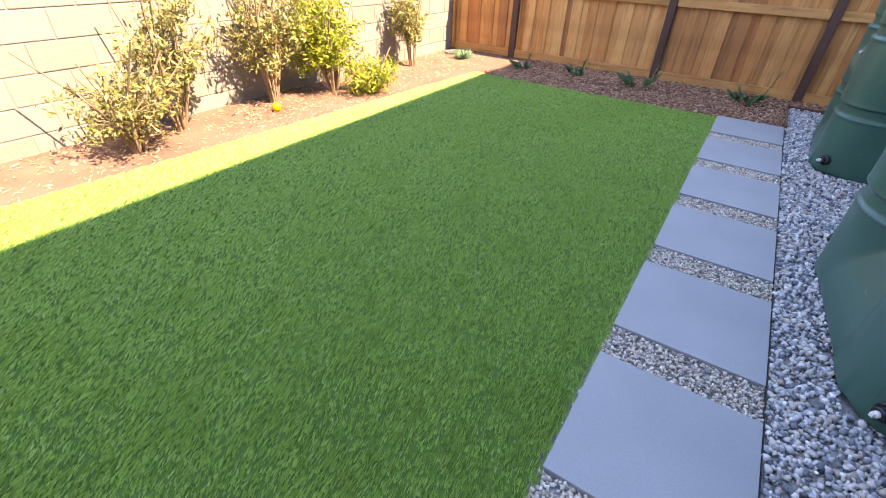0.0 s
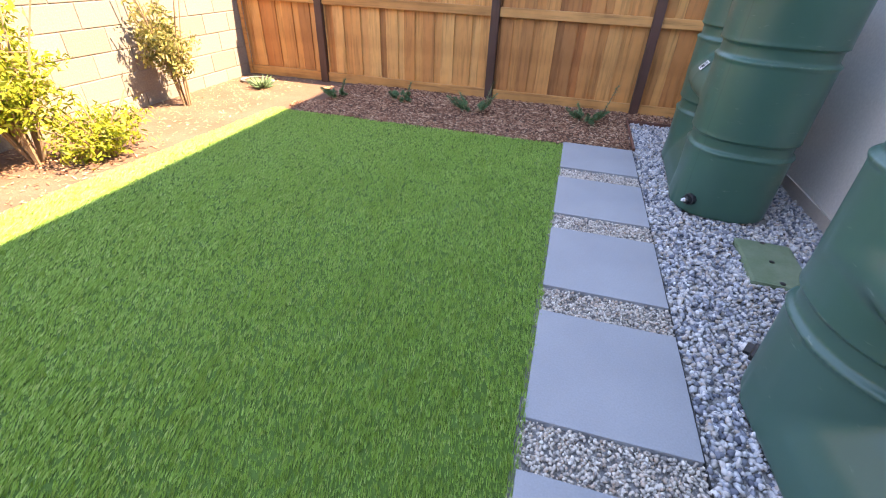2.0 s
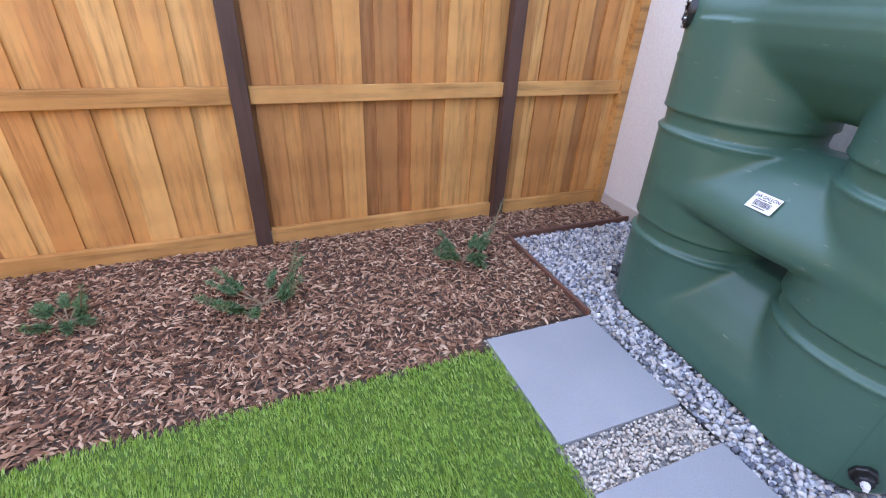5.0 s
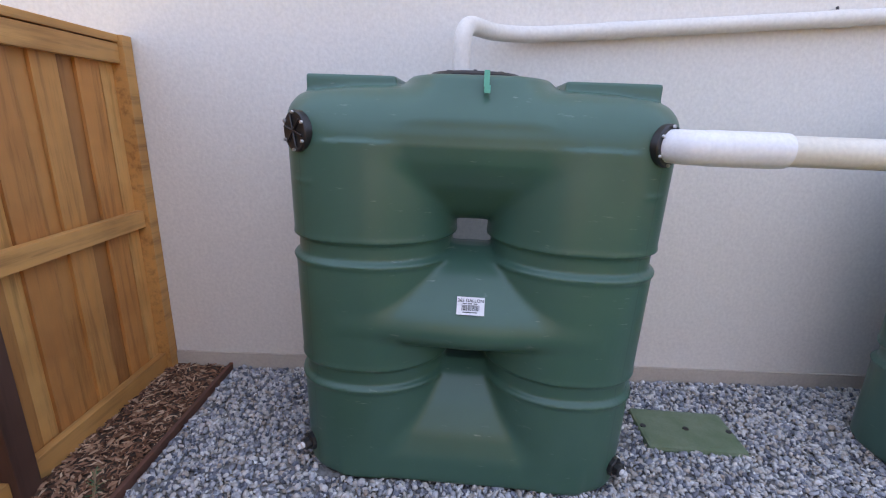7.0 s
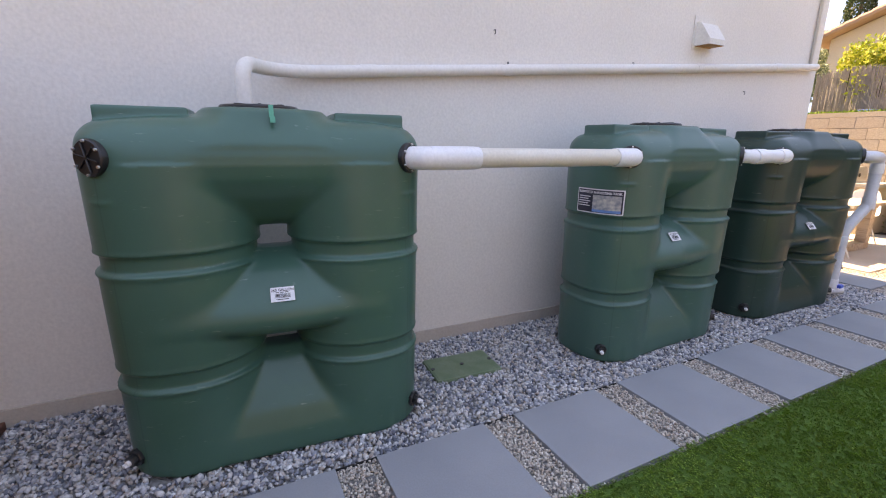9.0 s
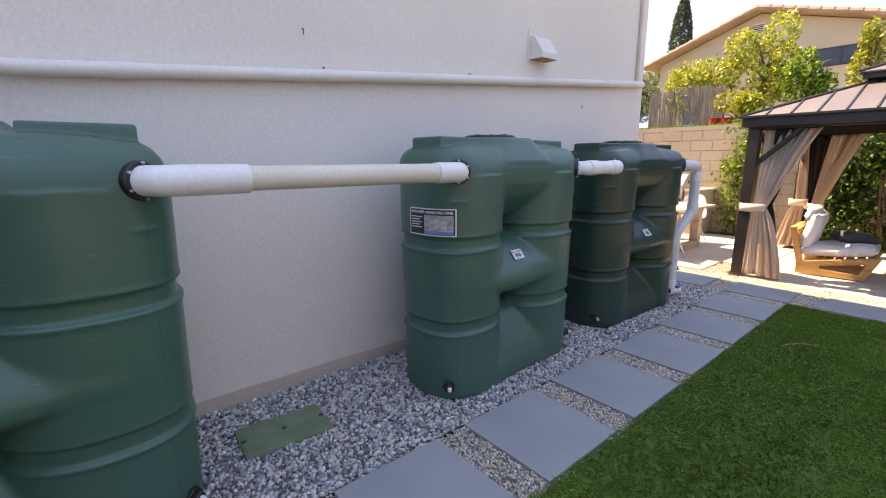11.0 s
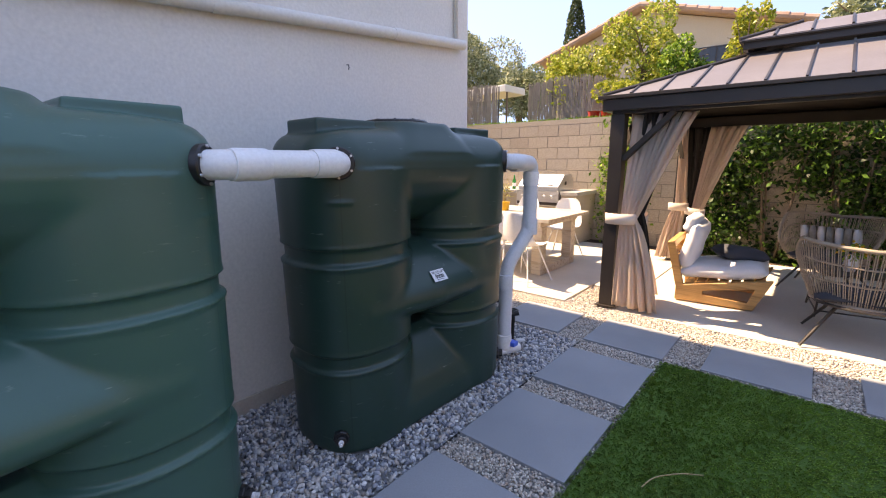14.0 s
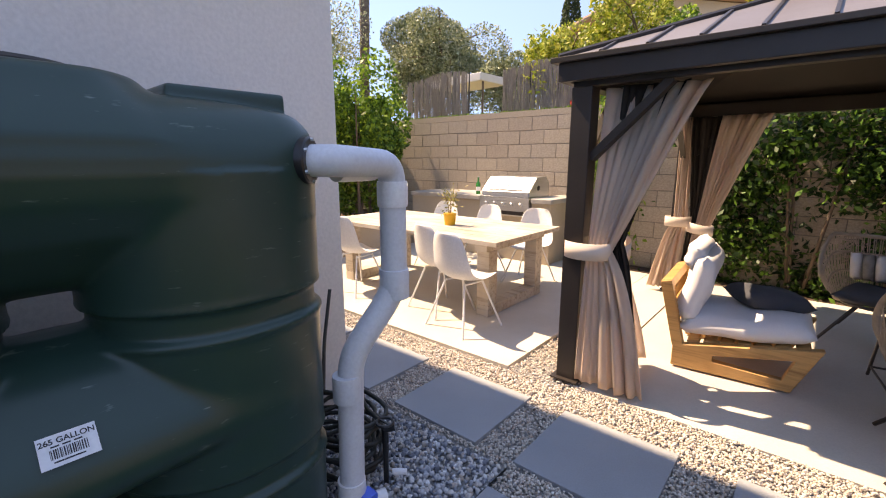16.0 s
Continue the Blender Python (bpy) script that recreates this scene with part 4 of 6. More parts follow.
# edging
tagged(mesh_ob("bed_edging", bx((1.765, 7.33, -0.04), (1.785, 8.225, 0.03), 0.004), M["edging"]), "brown plastic edging between mulch and gravel", "edging")
tagged(mesh_ob("bed_edging", bx((1.785, 8.205, -0.04), (WX - 0.02, 8.225, 0.03), 0.004), M["edging"]), "brown plastic edging between mulch and gravel", "edging")
tagged(mesh_ob("path_edging", bx((1.7645, 0.98, -0.04), (1.7675, 7.32, 0.006)), M["dark_edging"]), "thin black steel edging along the stepping stones", "edging")

# stepping stones
PITCH, PL = 0.797, 0.60
stones_at = [(1.17, 7.32 - PITCH * k - PL, 1.76, 7.32 - PITCH * k) for k in range(8)]
for x in (3.63, 2.80, 1.98, 1.17, 0.34, -0.49, -1.32, -2.15):
    stones_at.append((x, 0.37, x + 0.59, 0.935))
for k, (xa, ya, xb, yb) in enumerate(stones_at):
    w, l = xb - xa, yb - ya
    o = mesh_ob("stepping_stone", bx((-w / 2, -l / 2, -0.035), (w / 2, l / 2, 0.015), 0.004), M["paver"])
    o.location = ((xa + xb) / 2, (ya + yb) / 2, 0)
    tagged(o, "square blue-grey concrete stepping stone set in fine gravel" if k < 8 else "square grey concrete stepping stone beside the patio", "stepping stone", "stepping stones")


# ---- gazebo ----
GX0, GX1, GY0, GY1 = -2.15, 1.98, -2.66, 0.04


def gazebo():
    gz = base("gazebo", (0, 0, DECK), "dark bronze metal gazebo with a two-tier standing seam roof", "gazebo")
    md = M["metal_dark"]
    for x, y in ((GX1 - 0.12, GY1 - 0.12), (GX0, GY1 - 0.12), (GX1 - 0.12, GY0), (GX0, GY0)):
        part("post", bx((x, y, 0), (x + 0.12, y + 0.12, 1.80), 0.006), md, gz)
        part("post_foot", bx((x - 0.03, y - 0.03, 0), (x + 0.15, y + 0.15, 0.012), 0.003), md, gz)
    z0, z1 = 1.802, 1.92
    part("beam", bx((GX0, GY1 - 0.08, z0), (GX1, GY1 - 0.02, z1), 0.005), md, gz)
    part("beam", bx((GX0, GY0 + 0.02, z0), (GX1, GY0 + 0.08, z1), 0.005), md, gz)
    part("beam", bx((GX1 - 0.09, GY0 + 0.085, z0), (GX1 - 0.03, GY1 - 0.085, z1), 0.005), md, gz)
    part("beam", bx((GX0 + 0.03, GY0 + 0.085, z0), (GX0 + 0.09, GY1 - 0.085, z1), 0.005), md, gz)
    ex0, ex1, ey0, ey1, ez = GX0 - 0.06, GX1 + 0.06, GY0 - 0.06, GY1 + 0.06, 1.925
    for lo, hi in (((ex0, ey1 - 0.05, ez - 0.10), (ex1, ey1, ez)), ((ex0, ey0, ez - 0.10), (ex1, ey0 + 0.05, ez)), ((ex0, ey0 + 0.052, ez - 0.10), (ex0 + 0.05, ey1 - 0.052, ez)), ((ex1 - 0.05, ey0 + 0.052, ez - 0.10), (ex1, ey1 - 0.052, ez))):
        part("fascia", bx(lo, hi, 0.004), md, gz)
    e = 0.035
    for lo, hi in (((ex0 - e, ey1 - 0.03, ez), (ex1 + e, ey1 + e, ez + 0.03)), ((ex0 - e, ey0 - e, ez), (ex1 + e, ey0 + 0.03, ez + 0.03)), ((ex0 - e, ey0 + 0.032, ez), (ex0 + 0.03, ey1 - 0.032, ez + 0.03)), ((ex1 - 0.03, ey0 + 0.032, ez), (ex1 + e, ey1 - 0.032, ez + 0.03))):
        part("gutter_lip", bx(lo, hi, 0.004), md, gz)
    # braces
    for x, sx in ((GX1 - 0.12, -1), (GX0 + 0.12, 1)):
        for y in (GY1 - 0.05, GY0 + 0.05):
            part("brace", tb([(x, y, 1.40), (x + sx * 0.40, y, 1.80)], 0.032, 4), md, gz)
    for y, sy in ((GY1 - 0.12, -1), (GY0 + 0.12, 1)):
        for x in (GX1 - 0.06, GX0 + 0.06):
            part("brace", tb([(x, y, 1.40), (x, y + sy * 0.40, 1.80)], 0.032, 4), md, gz)

    def tier(a0, a1, b0, b1, z, in_, rise, nm, soffit=False):
        """A hipped skirt of panels with ribs from one ring up to the next."""
        c = [(a0, b0), (a1, b0), (a1, b1), (a0, b1)]
        t = [(a0 + in_, b0 + in_), (a1 - in_, b0 + in_), (a1 - in_, b1 - in_), (a0 + in_, b1 - in_)]
        for k in range(4):
            p, q, r, s = c[k], c[(k + 1) % 4], t[(k + 1) % 4], t[k]
            bm = bmesh.new()
            vs = [bm.verts.new((*p, z)), bm.verts.new((*q, z)), bm.verts.new((*r, z + rise)), bm.verts.new((*s, z + rise))]
            f = bm.faces.new(vs)
            ex = bmesh.ops.extrude_face_region(bm, geom=[f])
            bmesh.ops.translate(bm, verts=[v for v in ex["geom"] if isinstance(v, bmesh.types.BMVert)], vec=(0, 0, -0.012))
            bmesh.ops.recalc_face_normals(bm, faces=bm.faces)
            part(nm, bm, M["roofpanel"], gz, "bronze roof panel")
            # added sheet below the panel, blackened to stand for the shade there
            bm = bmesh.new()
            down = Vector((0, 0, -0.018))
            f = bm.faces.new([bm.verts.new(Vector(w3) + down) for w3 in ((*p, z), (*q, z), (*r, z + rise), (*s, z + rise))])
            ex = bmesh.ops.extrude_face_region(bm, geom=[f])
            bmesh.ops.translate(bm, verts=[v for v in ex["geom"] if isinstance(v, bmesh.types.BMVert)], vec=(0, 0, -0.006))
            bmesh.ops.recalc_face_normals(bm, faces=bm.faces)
            part("shade_sheet", bm, M["roof_shade"], gz, "black sheet added as shade under the roof panel")
            P, Q, R2, S2 = (Vector((*v, z)) for v in (p, q, q, p))
            L = (Q - P).length
            u = (Q - P) / L
            inw = Vector((-u.y, u.x, 0))
            n = int(L / 0.23)
            for i in range(1, n):
                d = L * i / n
                reach = min(1.0, d / in_, (L - d) / in_)
                if reach < 0.12:
                    continue
                a = P + u * d + Vector((0, 0, 0.006))
                b = a + inw * in_ * reach + Vector((0, 0, rise * reach))
                part("seam", tb([a, b], 0.011, 4), M["metal_dark"], gz)
            part("hip_ridge", tb([P + Vector((0, 0, 0.008)), Vector((*t[k], z + rise + 0.008))], 0.018, 6), M["metal_dark"], gz)
    tier(ex0, ex1, ey0, ey1, 1.955, 1.05, 0.40, "roof_panel")
    u0, u1, v0, v1 = ex0 + 0.90, ex1 - 0.90, ey0 + 0.90, ey1 - 0.90
    for lo, hi in (((u0, v1 - 0.03, 2.36), (u1, v1, 2.44)), ((u0, v0, 2.36), (u1, v0 + 0.03, 2.44)), ((u0, v0 + 0.032, 2.36), (u0 + 0.03, v1 - 0.032, 2.44)), ((u1 - 0.03, v0 + 0.032, 2.36), (u1, v1 - 0.032, 2.44))):
        part("upper_fascia", bx(lo, hi, 0.004), md, gz)
    tier(u0 - 0.03, u1 + 0.03, v0 - 0.03, v1 + 0.03, 2.442, 0.41, 0.16, "upper_roof_panel")
    return gz


gazebo()


def curtain(name, top_a, top_b, tie, bot_a, bot_b, mat, label, folds=7, seed=1, drop=True):
    """A cloth gathered by a tie: wide at the rail, narrow at the tie, loose below."""
    ob = base(name, (0, 0, 0), label, "curtain")
    A, B, T, C, D = (Vector(v) for v in (top_a, top_b, tie, bot_a, bot_b))
    n, m = folds * 8, 34
    side = (B - A).normalized()
    nrm = Vector((-side.y, side.x, 0))
    rng = random.Random(seed)
    ph = [rng.uniform(-0.6, 0.6) for _ in range(folds + 1)]
    bm = bmesh.new()
    rows = []
    for j in range(m + 1):
        v = j / m
        row = []
        for i in range(n + 1):
            u = i / n
            top, bot = A.lerp(B, u), C.lerp(D, u)
            mid = T + side * (u - 0.5) * 0.13
            if v < 0.6:
                s = v / 0.6
                p = top.lerp(mid, s ** 0.9)
                p.z = top.z + (mid.z - top.z) * s
                open_ = 1 - s
            else:
                s = (v - 0.6) / 0.4
                k = s ** 0.6
                p = mid.lerp(bot, k)
                p.z = mid.z + (bot.z - mid.z) * s
                open_ = k
            f = (1 + 0.6 * math.sin(5 * u + 2 * v + seed)) * math.sin(2 * math.pi * folds * (u + 0.11 * math.sin(6 * u + seed) + 0.05 * math.sin(4 * v + 9 * u)) + 1.3 * v + 0.5 * math.sin(3 * v + seed)) + 0.45 * math.sin(2 * math.pi * folds * 1.9 * u + seed + 2 * v)
            amp = 0.011 + 0.020 * open_
            p = p + nrm * (f * amp) + side * (0.010 * open_ * math.cos(4 * math.pi * folds * u))
            row.append(bm.verts.new(p))
        rows.append(row)
    for j in range(m):
        for i in range(n):
            bm.faces.new((rows[j][i], rows[j][i + 1], rows[j + 1][i + 1], rows[j + 1][i]))
    cl = part("cloth", bm, mat, ob, "", True)
    sol = cl.modifiers.new("thickness", "SOLIDIFY")
    sol.thickness = 0.003
    return ob, T, side, nrm


def tie_band(ob, T, side, nrm, r=0.08, h=0.11, tilt=0.0):
    bm = bmesh.new()
    n = 20
    ring = []
    for i in range(n):
        a = 2 * math.pi * i / n
        p = T + side * (math.cos(a) * r * 1.25) + nrm * (math.sin(a) * r)
        ring.append([bm.verts.new(p + Vector((0, 0, z + tilt * math.cos(a)))) for z in (-h / 2, h / 2)])
    for i in range(n):
        a, b = ring[i], ring[(i + 1) % n]
        bm.faces.new((a[0], b[0], b[1], a[1]))
    t = part("tie_band", bm, M["curtain_plain"], ob, "", True)
    t.modifiers.new("thickness", "SOLIDIFY").thickness = 0.004


c1 = curtain("curtain", (1.83, -0.11, 1.81), (1.30, -0.11, 1.81), (1.78, -0.02, 0.86), (1.86, 0.05, 0.05), (1.46, 0.0, 0.03), M["curtain"], "pale pinkish gazebo curtain tied back to the front post", 4, 2)
tie_band(c1[0], Vector((1.85, -0.02, 0.88)), c1[2], c1[3], 0.115, 0.10)
c2 = curtain("curtain", (1.88, -0.20, 1.83), (1.88, -0.75, 1.83), (1.80, -0.26, 0.84), (1.76, -0.16, 0.06), (1.62, -0.55, 0.05), M["curtain"], "pale gazebo side curtain tied to the front post", 5, 5)
tie_band(c2[0], Vector((1.78, -0.28, 0.84)), c2[2], c2[3], 0.10, 0.11, 0.03)
c3 = curtain("curtain", (1.80, -0.13, 1.82), (1.40, -0.13, 1.82), (1.74, -0.12, 0.9), (1.76, -0.14, 0.06), (1.55, -0.2, 0.05), M["netting"], "dark brown insect netting gathered behind the curtain", 6, 8)
c4 = curtain("curtain", (1.96, -2.50, 1.82), (1.86, -2.54, 1.82), (1.88, -2.50, 0.76), (2.14, -2.44, 0.06), (1.84, -2.5, 0.06), M["curtain"], "cream gazebo curtain lit by the sun at the rear post", 4, 3)
tie_band(c4[0], Vector((1.90, -2.50, 0.78)), c4[2], c4[3], 0.10, 0.10)
c5 = curtain("curtain", (1.62, -2.54, 1.82), (1.22, -2.54, 1.82), (1.68, -2.54, 0.72), (1.82, -2.5, 0.06), (1.68, -2.54, 0.06), M["curtain"], "cream gazebo curtain swept aside at the rear post", 5, 4)
tie_band(c5[0], Vector((1.70, -2.52, 0.72)), c5[2], c5[3], 0.10, 0.10, -0.02)
c6 = curtain("curtain", (1.90, -2.58, 1.82), (1.55, -2.58, 1.82), (1.74, -2.58, 0.8), (1.86, -2.58, 0.06), (1.66, -2.58, 0.06), M["netting"], "dark brown insect netting at the rear post", 6, 6)


# ---- furniture ----
def pillow(bm, c, size, m=None, puff=0.5, n=10):
    """A soft cushion: flat in the middle of its edges, full in the centre."""
    sx, sy, sz = (s / 2 for s in size)
    g2 = {}
    for s in (1, -1):
        for i in range(n + 1):
            for j in range(n + 1):
                if s == -1 and (i in (0, n) or j in (0, n)):
                    g2[s, i, j] = g2[1, i, j]
                    continue
                u, v = 2 * i / n - 1, 2 * j / n - 1
                e = (1 - abs(u) ** 4) * (1 - abs(v) ** 4)
                pull = 1 - 0.05 * (1 - abs(u)) * (abs(v) > 0.99) - 0.0
                z = s * sz * (max(e, 0) ** puff)
                g2[s, i, j] = bm.verts.new((c[0] + u * sx * pull, c[1] + v * sy, c[2] + z + 0.006 * math.sin(5 * u + 3 * v)))
        for i in range(n):
            for j in range(n):
                q = (g2[s, i, j], g2[s, i + 1, j], g2[s, i + 1, j + 1], g2[s, i, j + 1])
                bm.faces.new(q if s == 1 else q[::-1])
    if m is not None:
        bmesh.ops.transform(bm, matrix=m, verts=list(set(g2.values())))


def lounge_chair(at, rz):
    ch = base("lounge_chair", at, "teak lounge chair with wedge-shaped open sides and white cushions", "armchair", "", rz)
    # local: x forward, y across
    for y in (-0.36, 0.30):
        bm = bmesh.new()
        outer = [(-0.34, 0.0), (0.32, 0.0), (0.45, 0.30), (-0.34, 0.15)]
        inner = [(-0.10, 0.085), (0.27, 0.065), (0.32, 0.205), (-0.10, 0.125)]
        ring = []
        for yy in (y, y + 0.06):
            ring.append(([bm.verts.new((px, yy, pz)) for px, pz in outer], [bm.verts.new((px, yy, pz)) for px, pz in inner]))
        for s in (0, 1):
            o, i_ = ring[s]
            for k in range(4):
                q = (o[k], o[(k + 1) % 4], i_[(k + 1) % 4], i_[k])
                bm.faces.new(q if s == 0 else q[::-1])
        for w in (0, 1):
            a, b = ring[0][w], ring[1][w]
            for k in range(4):
                q = (a[k], b[k], b[(k + 1) % 4], a[(k + 1) % 4])
                bm.faces.new(q if w == 0 else q[::-1])
        bmesh.ops.recalc_face_normals(bm, faces=bm.faces)
        bmesh.ops.bevel(bm, geom=bm.edges[:], offset=0.004, segments=1, affect="EDGES")
        part("side_frame", bm, M["teak"], ch)
        m = pose(-0.31, y + 0.03, 0.15, 0, -14, 0)
        part("back_post", bx((-0.035, -0.03, 0), (0.035, 0.03, 0.45), 0.005, m), M["teak"], ch)
    m = pose(-0.31, 0, 0.15, 0, -14, 0)
    part("back_rail", bx((-0.035, -0.328, 0.395), (0.035, 0.328, 0.452), 0.005, m), M["teak"], ch)
    for k in range(4):
        part("back_slat", bx((-0.012, -0.328, 0.06 + 0.08 * k), (0.012, 0.328, 0.11 + 0.08 * k), 0.003, m), M["teak"], ch)
    ms = pose(-0.30, 0, 0.155, 0, -9.5, 0)
    for k in range(7):
        part("seat_slat", bx((0.04 + 0.098 * k, -0.298, -0.005), (0.115 + 0.098 * k, 0.298, 0.015), 0.003, ms), M["teak"], ch)
    bm = bmesh.new()
    pillow(bm, (0.07, 0, 0.31), (0.74, 0.70, 0.15), pose(0, 0, 0, 0, -6, 0), 0.28, 14)
    part("seat_cushion", bm, M["cushion"], ch, "white seat cushion", True)
    bm = bmesh.new()
    pillow(bm, (0, 0, 0), (0.46, 0.70, 0.17), pose(-0.245, 0, 0.545, 0, -78, 0), 0.3, 14)
    part("back_cushion", bm, M["cushion"], ch, "white back cushion", True)
    bm = bmesh.new()
    pillow(bm, (0, 0, 0), (0.16, 0.62, 0.13), pose(-0.275, 0, 0.755, 0, -78, 0), 0.35, 10)
    part("head_roll", bm, M["cushion"], ch, "white head roll", True)
    return ch


LCH = (1.14, -1.02, DECK)
lounge_chair(LCH, 184)
pl = base("throw_pillow", (LCH[0] - 0.14, LCH[1] - 0.12, DECK + 0.455), "charcoal grey throw pillow lying on the lounge chair seat", "pillow", "", 30)
bm = bmesh.new()
pillow(bm, (0, 0, 0), (0.42, 0.38, 0.14), pose(0, 0, 0.0, 4, -6, 0), 0.5, 12)
part("pillow_case", bm, M["pillow_dark"], pl, "", True)


def wicker_chair(at, rz, label, group="wicker chairs"):
    ch = base("wicker_chair", at, label, "armchair", group, rz)
    # local: faces +y; back arc behind
    def arc(a, z, r=0.36, flare=0.0):
        return Vector(((r + flare) * math.sin(a), -(r + flare) * math.cos(a) * 0.85 + 0.05, z))
    n = 44
    span = radians(118)
    tops, bots = [], []
    for i in range(n + 1):
        a = -span + 2 * span * i / n
        t = abs(a) / span
        wing = 0.82 - 0.05 * (1 - t) - max(0, t - 0.62) * 0.85
        tops.append(arc(a, wing, 0.36, 0.07))
        bots.append(arc(a, 0.33, 0.31))
    part("top_rim", tb(tops, 0.016, 8), M["rope"], ch, "", True)
    part("seat_rim", tb(bots + [bots[0]], 0.016, 8), M["rope"], ch, "", True)
    for i in range(n + 1):
        bm = bmesh.new()
        for k in (-0.006, 0.006):
            d = Vector((k, 0, 0))
            mid = tops[i].lerp(bots[i], 0.5) * 1.0
            mid.x *= 1.04
            mid.y *= 1.04
            tube(bm, [tops[i] + d, mid + d, bots[i] + d], 0.0042, 5, cap=False)
        part("rope_strand", bm, M["rope"], ch)
    for z, f in ((0.62, 0.35), (0.48, 0.65)):
        part("hoop", tb([tops[i].lerp(bots[i], f) * 1.03 for i in range(2, n - 1)], 0.008, 6), M["rope"], ch, "", True)
    bm = bmesh.new()
    tube(bm, [(0.30 * math.sin(a), 0.28 * math.cos(a) + 0.02, 0.325) for a in np.linspace(0, 2 * math.pi, 24, endpoint=False)], 0.012, 6, True)
    part("seat_ring", bm, M["metal_dark"], ch)
    bm = bmesh.new()
    pillow(bm, (0, 0.04, 0.375), (0.58, 0.54, 0.09), None, 0.3, 10)
    part("seat_cushion", bm, M["pillow_dark"], ch, "dark grey seat cushion", True)
    for x, y in ((1, 1), (-1, 1), (1, -1), (-1, -1)):
        part("leg", tb([(x * 0.14, y * 0.12, 0.32), (x * 0.33, y * 0.30, 0.0)], [0.013, 0.011], 8), M["metal_dark"], ch)
    return ch


wicker_chair((0.10, -0.28, DECK), 180, "woven rope wing chair seen from behind at the patio edge")
wicker_chair((0.30, -2.05, DECK), -14, "woven rope wing chair with dark legs before the climbers")
wicker_chair((-1.15, -1.25, DECK), -90, "woven rope wing chair across the low table")
sp = base("striped_pillow", (0.30, -2.12, DECK + 0.56), "grey and white striped lumbar pillow leaning in the wicker chair", "pillow", "", -14)
for k in range(7):
    bm = bmesh.new()
    w = 0.52 / 7
    pillow(bm, (-0.26 + w * (k + 0.5), 0, 0), (w * 1.02, 0.26, 0.10), pose(0, 0, 0, 62, 0, 0), 0.25, 4)
    part("stripe", bm, M["pillow_grey"] if k % 2 else M["cushion"], sp, "", True)

# low table
lt = base("side_table", (0.12, -1.12, DECK), "small black metal side table with a thin top", "side table", "", 8)
part("tabletop", bx((-0.27, -0.24, 0.385), (0.27, 0.24, 0.405), 0.005), M["metal_dark"], lt)
for x in (-0.24, 0.24):
    for y in (-0.21, 0.21):
        part("leg", tb([(x, y, 0.385), (x * 1.12, y * 1.12, 0)], 0.009, 6), M["metal_dark"], lt)
for a, b in (((-0.262, -0.23, 0.06), (0.262, -0.23, 0.06)), ((-0.262, 0.23, 0.06), (0.262, 0.23, 0.06)), ((0.262, -0.23, 0.06), (0.262, 0.23, 0.06))):
    part("stretcher", tb([a, b], 0.007, 6), M["metal_dark"], lt)
vs = base("flower_vase", (0.16, -1.10, DECK + 0.405), "grey vase of orange flowers on the side table", "vase")
part("vase_body", tb([(0, 0, 0), (0, 0, 0.04), (0, 0, 0.10), (0, 0, 0.15)], [0.04, 0.055, 0.05, 0.03], 16), M["pvc_grey"], vs, "", True)
rng = np.random.default_rng(5)
leaves("flowers", rng.normal(size=(90, 3)) * (0.06, 0.06, 0.03) + (0, 0, 0.20), 0.035, M["yellow"], vs, 5, 1.3, label="orange yellow blossoms")
leaves("foliage", rng.normal(size=(70, 3)) * (0.07, 0.07, 0.04) + (0, 0, 0.17), 0.05, M["leaf_hedge"], vs, 6)

# dining table
TX0, TX1, TY0, TY1 = 2.80, 5.15, -1.64, -0.46
dt = base("dining_table", (0, 0, DECK), "long weathered grey-tan wooden dining table with sled legs", "dining table")
npl = 6
for k in range(npl):
    a = TY0 + (TY1 - TY0) * k / npl
    b = TY0 + (TY1 - TY0) * (k + 1) / npl
    part("plank", bx((TX0, a + 0.002, 0.675), (TX1, b - 0.002, 0.715), 0.003), M["greywood"], dt)
for x in (TX0 + 0.14, TX1 - 0.30):
    for y in (TY0 + 0.10, TY1 - 0.24):
        part("leg", bx((x, y, 0.102), (x + 0.13, y + 0.13, 0.60), 0.005), M["greywood"], dt)
    part("foot_beam", bx((x, TY0 + 0.10, 0), (x + 0.13, TY1 - 0.11, 0.10), 0.005), M["greywood"], dt)
    part("top_beam", bx((x, TY0 + 0.06, 0.602), (x + 0.13, TY1 - 0.07, 0.673), 0.005), M["greywood"], dt)
part("apron", bx((TX0 + 0.28, -1.02, 0.61), (TX1 - 0.31, -0.94, 0.673), 0.004), M["greywood"], dt)


